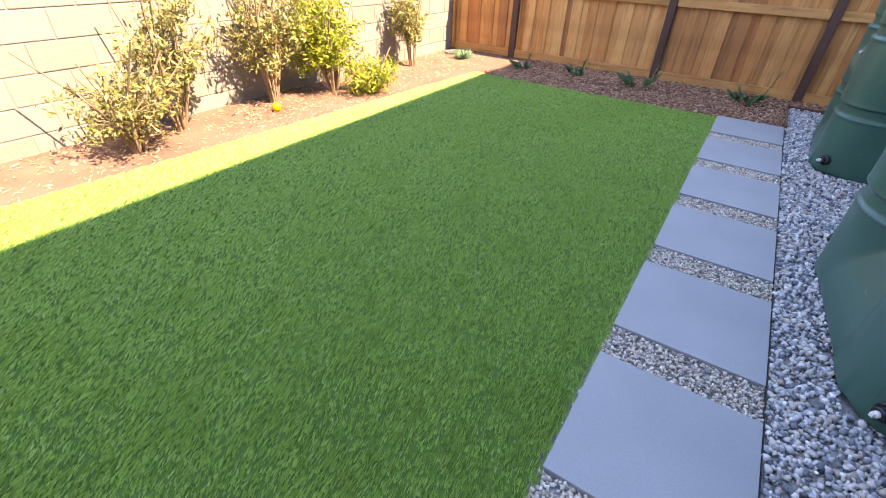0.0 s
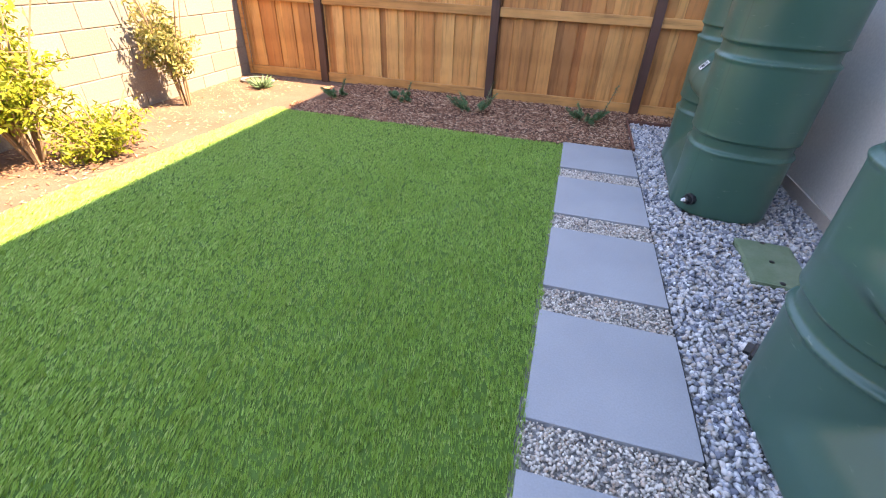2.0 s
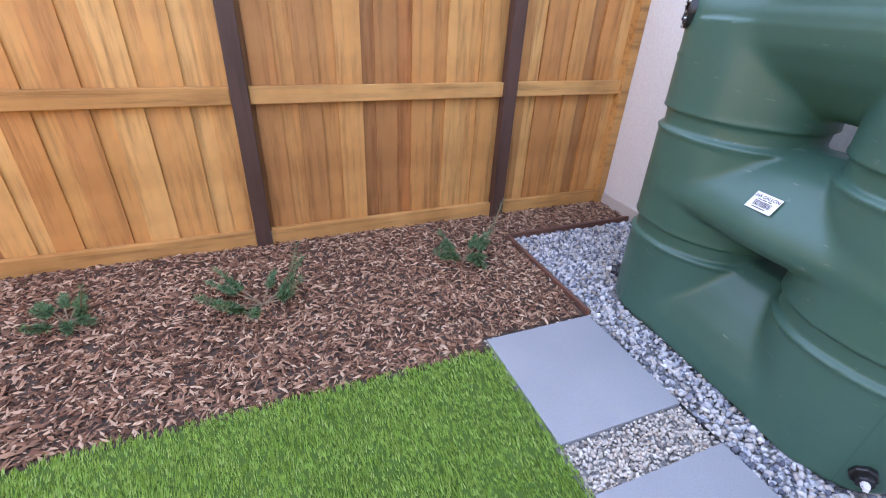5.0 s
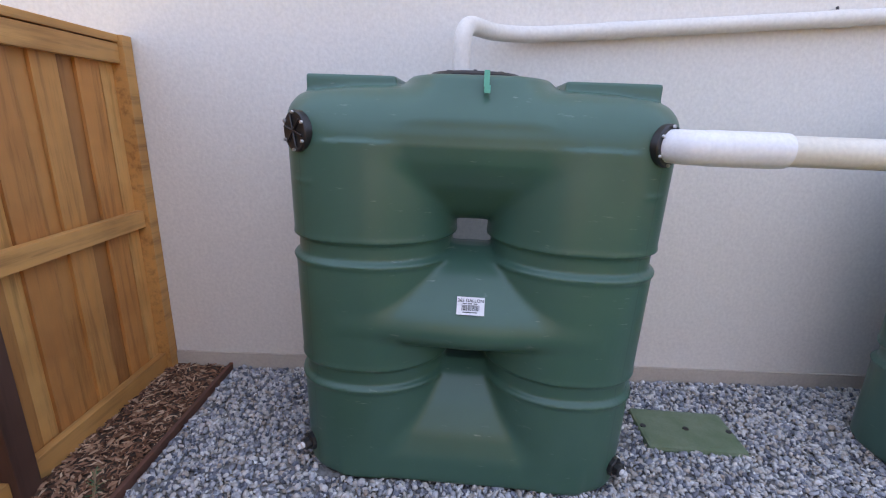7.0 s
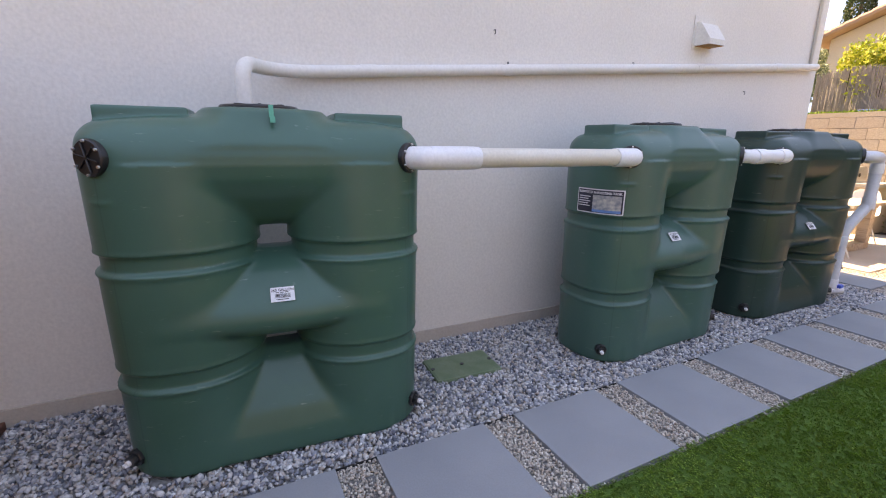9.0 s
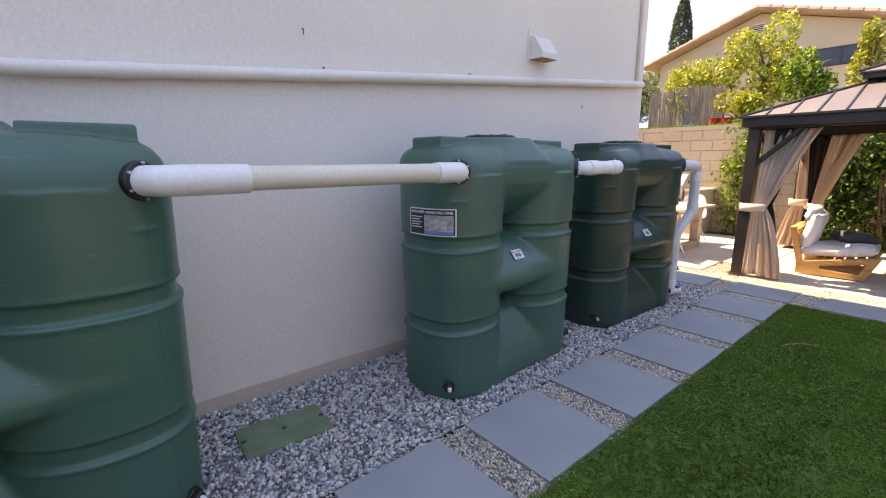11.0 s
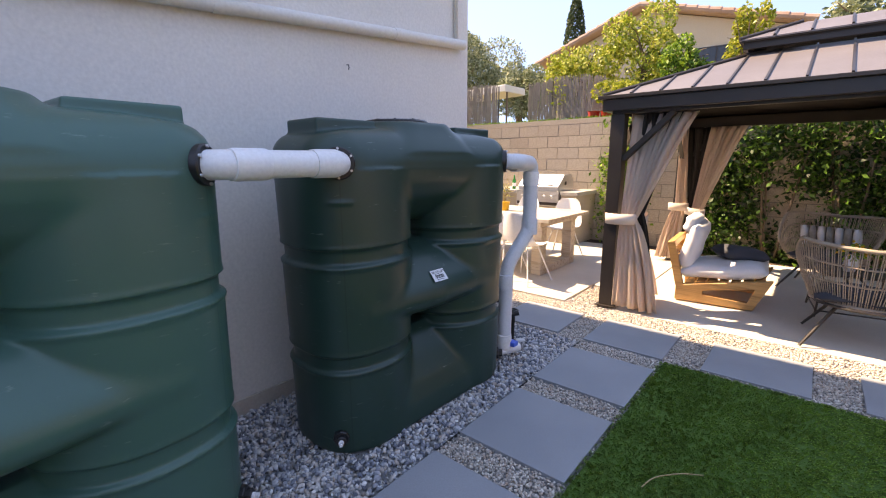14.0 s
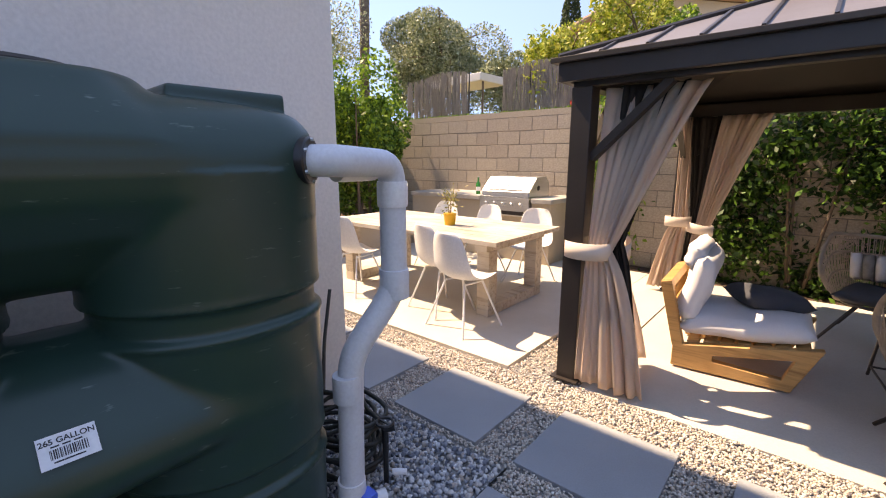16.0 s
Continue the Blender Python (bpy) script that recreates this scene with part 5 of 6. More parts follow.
def shell_chair(at, rz):
    ch = base("dining_chair", at, "white moulded shell dining chair with thin splayed metal legs", "chair", "chairs round the dining table", rz)
    # local: faces +y
    n, m = 12, 20
    bm = bmesh.new()
    rows = []
    path = [(0.21, 0.415), (0.20, 0.435), (0.12, 0.425), (0.02, 0.415), (-0.10, 0.42), (-0.17, 0.45), (-0.205, 0.52), (-0.225, 0.62), (-0.245, 0.72), (-0.262, 0.80), (-0.268, 0.83)]
    wid = [0.17, 0.19, 0.22, 0.235, 0.24, 0.235, 0.225, 0.21, 0.19, 0.155, 0.10]
    for k, ((y, z), w) in enumerate(zip(path, wid)):
        row = []
        for i in range(n + 1):
            u = 2 * i / n - 1
            lift = 0.035 * abs(u) ** 2.4 * (1.0 if k < 6 else 0.2)
            fwd = 0.055 * abs(u) ** 2 * (0.0 if k < 4 else 1.0)
            row.append(bm.verts.new((u * w, y + fwd, z + lift)))
        rows.append(row)
    for j in range(len(rows) - 1):
        for i in range(n):
            bm.faces.new((rows[j][i], rows[j][i + 1], rows[j + 1][i + 1], rows[j + 1][i]))
    sh = part("shell", bm, M["shell"], ch, "", True)
    sh.modifiers.new("thickness", "SOLIDIFY").thickness = 0.008
    sb = sh.modifiers.new("smooth", "SUBSURF")
    sb.levels = sb.render_levels = 1
    for x, y in ((1, 1), (-1, 1), (1, -1), (-1, -1)):
        part("leg", tb([(x * 0.11, y * 0.10 - 0.01, 0.41), (x * 0.23, y * 0.23 - 0.01, 0.0)], 0.009, 8), M["shell"], ch)
    for x in (1, -1):
        part("stretcher", tb([(x * 0.115, 0.085, 0.395), (x * 0.115, -0.105, 0.395)], 0.007, 6), M["shell"], ch)
    return ch


first_chair = shell_chair((3.00, -0.30, DECK), 172)
for x, y, r in ((3.42, -0.50, 166), (4.50, -0.38, 180), (3.25, -1.82, 5), (3.95, -1.84, -4), (4.62, -1.82, 3)):
    copy_thing(first_chair, pose(x, y, DECK, 0, 0, r))

pp = base("potted_plant", (3.74, -1.0, DECK + 0.715), "small olive-leaved plant in a yellow pot on the dining table", "potted plant")
part("pot", tb([(0, 0, 0), (0, 0, 0.11), (0, 0, 0.12), (0, 0, 0.125), (0, 0, 0.10)], [0.055, 0.068, 0.072, 0.062, 0.058], 18), M["yellow"], pp, "yellow glazed pot", True, 40)
for k in range(5):
    a = k * 1.3
    part("stem", tb([(0, 0, 0.10), (0.02 * math.cos(a), 0.02 * math.sin(a), 0.2), (0.06 * math.cos(a), 0.06 * math.sin(a), 0.30)], 0.003, 5), M["twig"], pp)
rng = np.random.default_rng(9)
leaves("leaves", rng.normal(size=(160, 3)) * (0.045, 0.045, 0.07) + (0, 0, 0.26), 0.035, M["leaf_olive"], pp, 9)

# kitchen counter with grill
CX0, CX1, CY0, CY1 = 3.42, 5.94, SY + 0.005, -2.66
ctr = base("kitchen_counter", (0, 0, DECK), "tan stucco outdoor kitchen counter with rough concrete worktops", "counter")
part("counter_body", bx((CX0 + 0.03, CY0, 0), (3.72, CY1 - 0.04, 0.81), 0.008), M["counter"], ctr)
part("counter_body", bx((4.56, CY0, 0), (CX1, CY1 - 0.04, 0.81), 0.008), M["counter"], ctr)
part("counter_body", bx((3.722, CY0, 0), (4.558, CY1 - 0.05, 0.62), 0.004), M["counter"], ctr)
part("worktop", bx((CX0, CY0, 0.812), (3.72, CY1, 0.875), 0.01), M["ctop"], ctr, "grey concrete worktop")
part("worktop", bx((4.56, CY0, 0.812), (CX1, CY1, 0.875), 0.01), M["ctop"], ctr, "grey concrete worktop")
gr = base("gas_grill", (4.14, -2.98, DECK + 0.62), "stainless steel built-in gas grill with a closed hood", "grill")
part("grill_body", bx((-0.40, -0.28, 0), (0.40, 0.33, 0.26), 0.008), M["steel"], gr)
bm = bmesh.new()
pr = [(0.31, 0.262), (0.30, 0.34), (0.10, 0.52), (-0.18, 0.53), (-0.27, 0.44), (-0.28, 0.262)]
a = [bm.verts.new((-0.38, y, z)) for y, z in pr]
b = [bm.verts.new((0.38, y, z)) for y, z in pr]
bm.faces.new(a[::-1])
bm.faces.new(b)
for i in range(len(pr)):
    bm.faces.new((a[i], a[(i + 1) % 6], b[(i + 1) % 6], b[i]))
bmesh.ops.recalc_face_normals(bm, faces=bm.faces)
bmesh.ops.bevel(bm, geom=bm.edges[:], offset=0.01, segments=2, affect="EDGES")
hd = part("hood", bm, M["steel"], gr)
part("hood_handle", tb([(-0.30, 0.33, 0.36), (0.30, 0.33, 0.36)], 0.012, 10), M["steel"], hd)
bm = bmesh.new()
disc(bm, (0.0, 0.205, 0.435), (0, 0.65, 0.75), 0.03, 0.01, 18)
part("thermometer", bm, M["bolt"], hd)
for s in (-1, 1):
    bm = bmesh.new()
    disc(bm, (s * 0.385, 0.05, 0.38), (s, 0, 0), 0.035, 0.004, 16)
    part("side_vent", bm, M["black"], hd)
for k in range(5):
    bm = bmesh.new()
    disc(bm, (-0.28 + 0.14 * k, 0.33, 0.16), (0, 1, 0), 0.025, 0.03, 14, 0.004)
    part("knob", bm, M["bolt"], gr)
part("control_panel", bx((-0.39, 0.331, 0.09), (0.39, 0.334, 0.23)), M["steel"], gr)
part("drip_tray", bx((-0.38, 0.331, 0.02), (0.38, 0.34, 0.07), 0.002), M["metal_dark"], gr)
for k, (x, y) in enumerate(((4.72, -2.86), (4.60, -3.0))):
    bt = base("bottle", (x, y, DECK + 0.875), "green glass bottle standing on the counter", "bottle", "bottles on the counter")
    part("bottle_body", tb([(0, 0, 0), (0, 0, 0.005), (0, 0, 0.15), (0, 0, 0.19), (0, 0, 0.25)], [0.028, 0.034, 0.034, 0.014, 0.012], 14), M["bottle"], bt, "", True, 60)
    part("bottle_label", tb([(0, 0, 0.05), (0, 0, 0.11)], 0.0345, 14, cap=False), M["whitepaper"], bt)
    part("bottle_cap", tb([(0, 0, 0.25), (0, 0, 0.262)], 0.0135, 10), M["bolt"], bt)

# raised bed east of the dining patio
tagged(mesh_ob("planter_wall", bx((5.95, SY, 0), (6.17, 1.15, 0.40), 0.006), M["counter"]), "low tan stucco planter wall", "planter wall", "", "structure")
tagged(mesh_ob("planter_cap", bx((5.91, SY, 0.402), (6.21, 1.15, 0.46), 0.01), M["ctop"]), "rough grey concrete cap of the planter wall", "planter wall", "", "structure")
slab("planter_soil", (6.172, SY, 0.0), (9.5, 1.15, 0.36), M["mulchbase"], "dark soil in the raised bed", "ground")


# ---- plants ----
def shrub(at, r, h, mat, label, n=1400, size=0.05, seed=1, stems=9, lean=0.25, droop=0.0, nm="shrub"):
    sb = base(nm, at, label, "shrub")
    rng = np.random.default_rng(seed)
    pts = []
    bm = bmesh.new()
    for k in range(stems):
        a = rng.uniform(0, 2 * math.pi)
        out = r * rng.uniform(0.25, 1.0)
        hh = h * rng.uniform(0.55, 1.0)
        P = [Vector((0.03 * math.cos(a), 0.03 * math.sin(a), -0.02)), Vector((out * 0.35 * math.cos(a), out * 0.35 * math.sin(a), hh * 0.45)), Vector((out * math.cos(a + 0.3), out * math.sin(a + 0.3), hh))]
        line = bend(P, 0.3, 6)
        tube(bm, line, [0.010 * (1 - 0.75 * i / len(line)) + 0.002 for i in range(len(line))], 5)
        for j in range(6):
            s = rng.uniform(0.25, 1.0)
            p = line[int(s * (len(line) - 1))]
            b2 = rng.uniform(0, 2 * math.pi)
            q = p + Vector((math.cos(b2), math.sin(b2), rng.uniform(0.2, 1.0) - droop)) * r * rng.uniform(0.3, 0.6)
            tube(bm, [p, (p + q) / 2 + Vector((0, 0, 0.02)), q], [0.004, 0.003, 0.0015], 4)
            cnt = max(3, n // (stems * 6))
            t = rng.random(cnt)[:, None] ** 0.6
            pts.append(np.array(p)[None] * (1 - t) + np.array(q)[None] * t + rng.normal(size=(cnt, 3)) * 0.035)
    part("woody_stem", bm, M["twig"], sb)
    pts = np.concatenate(pts)
    pts[:, 2] = np.maximum(pts[:, 2], 0.02)
    leaves("leaves", pts, size, mat, sb, seed + 50, 3.2)
    return sb


shrub((-2.42, 3.30, 0), 0.55, 0.85, M["leaf_olive"], "sparse olive-brown shrub with low dry twigs by the block wall", 1500, 0.055, 11, 16, droop=0.35)
shrub((-2.62, 3.75, 0), 0.48, 1.5, M["leaf_olive"], "tall airy olive-green shrub by the block wall", 1700, 0.06, 12, 11)
shrub((-2.68, 4.78, 0), 0.60, 1.6, M["leaf_olive"], "large twiggy olive-brown shrub by the block wall", 3000, 0.055, 13, 18)
shrub((-2.50, 5.45, 0), 0.58, 1.5, M["leaf_yellow"], "bushy bright yellow-green shrub by the block wall", 5200, 0.055, 14, 20, droop=0.45)
shrub((-2.18, 5.72, 0), 0.42, 0.44, M["leaf_yellow"], "low yellow-green shrub at the edge of the turf", 2200, 0.05, 15, 14, droop=0.4)
shrub((-2.62, 7.05, 0), 0.36, 1.6, M["leaf_olive"], "narrow upright shrub near the fence corner", 2400, 0.055, 16, 8)
shrub((-2.75, 2.30, 0), 0.34, 0.95, M["leaf_olive"], "sparse dry shrub at the foot of the block wall", 700, 0.055, 17, 8)

ag = base("succulent", (-2.36, 7.95, 0), "pale grey-green succulent rosette near the fence corner", "succulent")
bm = bmesh.new()
rr = random.Random(8)
for k in range(34):
    a = k * 2.4
    up = 0.25 + 0.9 * (k / 34)
    L = 0.17 * (1.15 - 0.5 * k / 34)
    d = Vector((math.cos(a), math.sin(a), 0))
    tube(bm, [d * 0.02, d * L * 0.5 + Vector((0, 0, L * 0.4 * up)), d * L + Vector((0, 0, L * up))], [0.012, 0.018, 0.002], 6, flat=0.4)
part("rosette", bm, M["agave"], ag, "", True)


def conifer_seedling(at, seed, arms, size):
    sd = base("pine_seedling", at, "small blue-green dwarf conifer growing in the bark mulch", "conifer seedling", "seedlings below the fence")
    rng = np.random.default_rng(seed)
    bm = bmesh.new()
    V, F = [], 0
    vs2 = []
    for k in range(arms):
        a = 2 * math.pi * k / arms + rng.uniform(-0.4, 0.4)
        L = size * rng.uniform(0.6, 1.1)
        up = rng.uniform(0.35, 1.3) if k else 2.5
        d = Vector((math.cos(a), math.sin(a), 0))
        line = bend([Vector((0, 0, 0)), d * L * 0.5 + Vector((0, 0, 0.05)), d * L * 0.9 + Vector((0, 0, L * up * 0.6))], 0.1, 5)
        tube(bm, line, 0.004, 5)
        cnt = 520
        t = rng.uniform(0.35, 1.0, cnt)
        i0 = (t * (len(line) - 1.001)).astype(int)
        fr = t * (len(line) - 1.001) - i0
        P = np.array([line[i] for i in i0]) * (1 - fr[:, None]) + np.array([line[i + 1] for i in i0]) * fr[:, None]
        ax = np.array((line[-1] - line[-2]).normalized())
        nd = rng.normal(size=(cnt, 3))
        nd /= np.linalg.norm(nd, axis=1)[:, None]
        nd = nd + ax * 0.9
        nd /= np.linalg.norm(nd, axis=1)[:, None]
        e = np.cross(nd, rng.normal(size=(cnt, 3)))
        e /= np.linalg.norm(e, axis=1)[:, None]
        ln = rng.uniform(0.022, 0.042, cnt)[:, None]
        vs2.append(np.stack([P - e * 0.0024, P + e * 0.0024, P + nd * ln], 1))
    part("twig_frame", bm, M["twig"], sd)
    vv = np.concatenate(vs2).reshape(-1, 3)
    from_arrays("needles", vv, np.arange(len(vv)).reshape(-1, 3), M["needle"], sd, "stuff")


for x, y, s, a, z in ((1.36, 8.02, 1, 11, 0.24), (0.20, 7.93, 2, 9, 0.30), (-0.64, 8.04, 3, 8, 0.20), (-1.36, 7.85, 4, 7, 0.16)):
    conifer_seedling((x, y, 0.01), s, a, z)


def tree(at, h, r, mat, label, n=5000, size=0.12, seed=1, trunk=0.10, cz=0.62, cr=0.42, lumps=14, nm="tree", cat="tree", lumpr=0.5, tap=(0.5, 0.3)):
    """Tapered trunk, limbs, and a crown of many small leaves in uneven clumps."""
    tr = base(nm, at, label, cat)
    rng = np.random.default_rng(seed)
    bm = bmesh.new()
    top = Vector((rng.uniform(-0.1, 0.1) * r, rng.uniform(-0.1, 0.1) * r, h * cz))
    tube(bm, bend([Vector((0, 0, -0.2)), top * 0.5 + Vector((0.04, 0.02, 0)), top], 0.3, 5), [trunk * (1 - 0.5 * i / 12) for i in range(len(bend([Vector((0, 0, -0.2)), top * 0.5, top], 0.3, 5)))], 8)
    for k in range(9):
        a = k * 0.7 + rng.uniform(0, 0.5)
        e = Vector((r * 0.75 * math.cos(a), r * 0.75 * math.sin(a), h * (cz + rng.uniform(-0.12, 0.28))))
        s = top * rng.uniform(0.5, 1.0)
        tube(bm, [s, (s + e) / 2 + Vector((0, 0, 0.08 * h)), e], [trunk * 0.4, trunk * 0.25, trunk * 0.08], 6)
    part("trunk", bm, M["bark"], tr)
    pts = blob_points(n, (0, 0, h * cz), (r, r, h * cr), seed, 0.5, lumps, lumpr)
    leaves("crown", pts, size, mat, tr, seed, 2.0, label="")
    return tr


TZ = 2.12
tree((4.75, -5.6, TZ), 1.75, 0.95, M["leaf_lemon"], "citrus tree with pale yellow-green leaves above the wall", 5200, 0.085, 21, 0.05)
tree((3.55, -5.9, TZ), 2.3, 0.8, M["leaf_lemon"], "taller citrus tree above the wall before the beige house", 5200, 0.085, 22, 0.05)
tree((2.55, -5.3, TZ), 1.7, 0.42, M["leaf_hedge"], "pointed bright green young tree above the wall", 2600, 0.08, 23, 0.04, lumps=7)
tree((3.45, -4.3, TZ - 0.1), 1.0, 0.55, M["leaf_yellow"], "low bright green bush at the top of the wall", 2200, 0.08, 31, 0.03, cz=0.4, cr=0.4, lumps=7, nm="bush", cat="bush")
tree((1.75, -5.6, TZ), 2.0, 0.40, M["leaf_yellow"], "narrow yellow-green tree above the gazebo roof", 1800, 0.085, 24, 0.04, lumps=6)
tree((0.1, -12.6, 2.6), 3.1, 1.1, M["leaf_tree"], "grey-green tree beside the beige house", 4200, 0.16, 25, 0.12)
tree((10.6, -8.8, 2.3), 4.0, 2.1, M["leaf_tree"], "broad grey-green olive-like tree beyond the wall", 42000, 0.085, 26, 0.16, lumps=20, cz=0.55)
tree((7.9, -8.4, 2.3), 2.0, 0.9, M["leaf_tree"], "grey-green bush beyond the wall", 9000, 0.08, 29, 0.07)
tree((13.6, -6.2, 2.3), 4.2, 1.6, M["leaf_tree"], "pale feathery tree near the palm", 12000, 0.08, 27, 0.09, lumpr=0.6)
tree((14.2, -19.0, 3.2), 3.0, 2.4, M["leaf_tree"], "distant grey-green trees beyond the beige house", 5000, 0.2, 28, 0.15)


def hedge_bush(name, c, r, mat, n, size, seed, label, cat="hedge", lumps=18, lumpr=0.42):
    hb = base(name, (c[0], c[1], 0.36 if c[0] > 5.9 else 0.0), label, cat)
    z0 = hb.location.z
    bm = bmesh.new()
    rng = np.random.default_rng(seed)
    for k in range(7):
        x, y = rng.uniform(-0.5, 0.5) * r[0], rng.uniform(-0.5, 0.5) * r[1]
        tube(bm, [(x, y, -0.05), (x * 1.1, y * 1.1, (c[2] - z0) * 0.7), (x * 1.4, y * 1.3, c[2] - z0 + r[2] * 0.5)], [0.03, 0.022, 0.008], 6)
    part("woody_branching", bm, M["bark"], hb)
    pts = blob_points(n, (0, 0, c[2] - z0), r, seed, 0.45, lumps, lumpr)
    pts[:, 2] = np.maximum(pts[:, 2], 0.02)
    pts[:, 1] = np.where(pts[:, 1] + c[1] < SY + 0.05, SY + 0.05 - c[1] + 0.05 * rng.random(len(pts)), pts[:, 1]) if c[1] < -2 else pts[:, 1]
    leaves("leaves", pts, size, mat, hb, seed, 2.0)
    return hb


hedge_bush("hedge", (6.95, -2.45, 1.65), (0.85, 0.95, 1.45), M["leaf_hedge"], 15000, 0.085, 41, "dense bright green hedge shrub in the raised bed")
hedge_bush("hedge", (7.9, -1.3, 1.35), (1.1, 0.9, 1.15), M["leaf_hedge"], 9000, 0.085, 42, "dark green hedge shrub behind the planter wall")
hedge_bush("hedge", (8.6, -3.0, 1.9), (1.0, 0.6, 1.5), M["leaf_hedge"], 6000, 0.09, 43, "green hedge shrub at the end of the retaining wall")


def climbers():
    rng = np.random.default_rng(77)
    k = 0
    for x0 in (2.95, 1.72, 0.9, 0.1, -0.75, -1.6, -2.5, -3.3):
        dark = x0 < 2.5
        cl = base("climber", (x0, SY + 0.16, 0.0), "glossy dark green climbing shrub trained on the retaining wall" if dark else "bright green climbing shrub at the end of the kitchen counter", "climber", "climbers along the wall")
        for j in range(3):
            dx = rng.uniform(-0.35, 0.35)
            bm = bmesh.new()
            tube(bm, bend([(dx * 0.2, 0, -0.03), (dx * 0.5, 0.04 + 0.03 * j, 0.7), (dx, -0.04, 1.9)], 0.4, 5), [0.02 - 0.001 * i for i in range(len(bend([(0, 0, 0), (0.1, 0, 0.7), (0, 0, 1.9)], 0.4, 5)))], 6)
            part("stem", bm, M["bark"], cl)
        pts = []
        nc = 36 if dark else 24
        for j in range(nc):
            c = np.array([rng.uniform(-0.5, 0.5) if dark else rng.uniform(-0.22, 0.25), rng.uniform(-0.08, 0.10), rng.uniform(0.05, 2.15) if dark else rng.uniform(0.1, 2.2)])
            if x0 > 1.5 and dark and c[0] > 0.1 and c[2] < 1.6:
                continue
            m = 85
            pts.append(c + rng.normal(size=(m, 3)) * (0.12, 0.075, 0.13))
        pts = np.concatenate(pts)
        pts[:, 1] = np.maximum(pts[:, 1], -0.13)
        pts[:, 2] = np.maximum(pts[:, 2], 0.02)
        leaves("leaves", pts, 0.075, M["leaf_dark"] if dark else M["leaf_hedge"], cl, 80 + k, 1.9)
        k += 1


climbers()

# cypress, fan palm and palm trunk far off
cy = base("cypress", (12.2, -21.5, 3.4), "tall narrow dark green cypress beyond the houses", "tree")
part("trunk", tb([(0, 0, -0.3), (0, 0, 5.5)], [0.18, 0.05], 8), M["bark"], cy)
rng = np.random.default_rng(33)
t = rng.random(7000)
a = rng.uniform(0, 2 * math.pi, 7000)
rad = 0.62 * np.sin(np.pi * np.clip(t * 0.93 + 0.05, 0, 1)) ** 0.55 * rng.uniform(0.7, 1.08, 7000)
leaves("crown", np.stack([rad * np.cos(a), rad * np.sin(a), 0.3 + t * 6.6], 1), 0.16, M["leaf_cypress"], cy, 34, 2.0, up=1.2)
fp = base("fan_palm", (13.4, -21.8, 3.4), "small fan palm beside the cypress", "palm tree")
part("trunk", tb([(0, 0, -0.3), (0.05, 0, 3.3)], [0.16, 0.14], 10), M["palmbark"], fp)
bm = bmesh.new()
rr = random.Random(4)
for k in range(26):
    a, e = rr.uniform(0, 6.28), rr.uniform(-0.7, 1.1)
    d = Vector((math.cos(a) * math.cos(e), math.sin(a) * math.cos(e), math.sin(e)))
    c = Vector((0.05, 0, 3.3)) + d * 0.55
    tube(bm, [(0.05, 0, 3.3), c], 0.012, 4)
    sd = d.orthogonal().normalized()
    for j in range(9):
        b = (j - 4) * 0.28
        q = (d * math.cos(b) + sd * math.sin(b)) * 0.5
        w = sd * math.cos(b) * 0.02 - d * math.sin(b) * 0.02
        v3 = [bm.verts.new(c - w), bm.verts.new(c + w), bm.verts.new(c + q)]
        bm.faces.new(v3)
part("fronds", bm, M["leaf_tree"], fp)
pt = base("palm_trunk", (13.05, -7.8, 2.3), "tall bare palm trunk that rises out of view", "palm tree")
bm = bmesh.new()
line = [Vector((0.06 * math.sin(i * 0.35), 0, -0.3 + i * 0.34)) for i in range(34)]
tube(bm, line, [0.155 + (0.012 if i % 2 else 0) for i in range(34)], 14)
part("trunk", bm, M["palmbark"], pt)
bm = bmesh.new()
for k in range(18):
    a = k * 0.7
    d = Vector((math.cos(a), math.sin(a), 0))
    tube(bm, bend([line[-1], line[-1] + d * 0.9 + Vector((0, 0, 0.6)), line[-1] + d * 1.9 + Vector((0, 0, -0.5))], 0.5, 4), 0.03, 4, flat=0.3)
part("fronds", bm, M["leaf_tree"], pt)

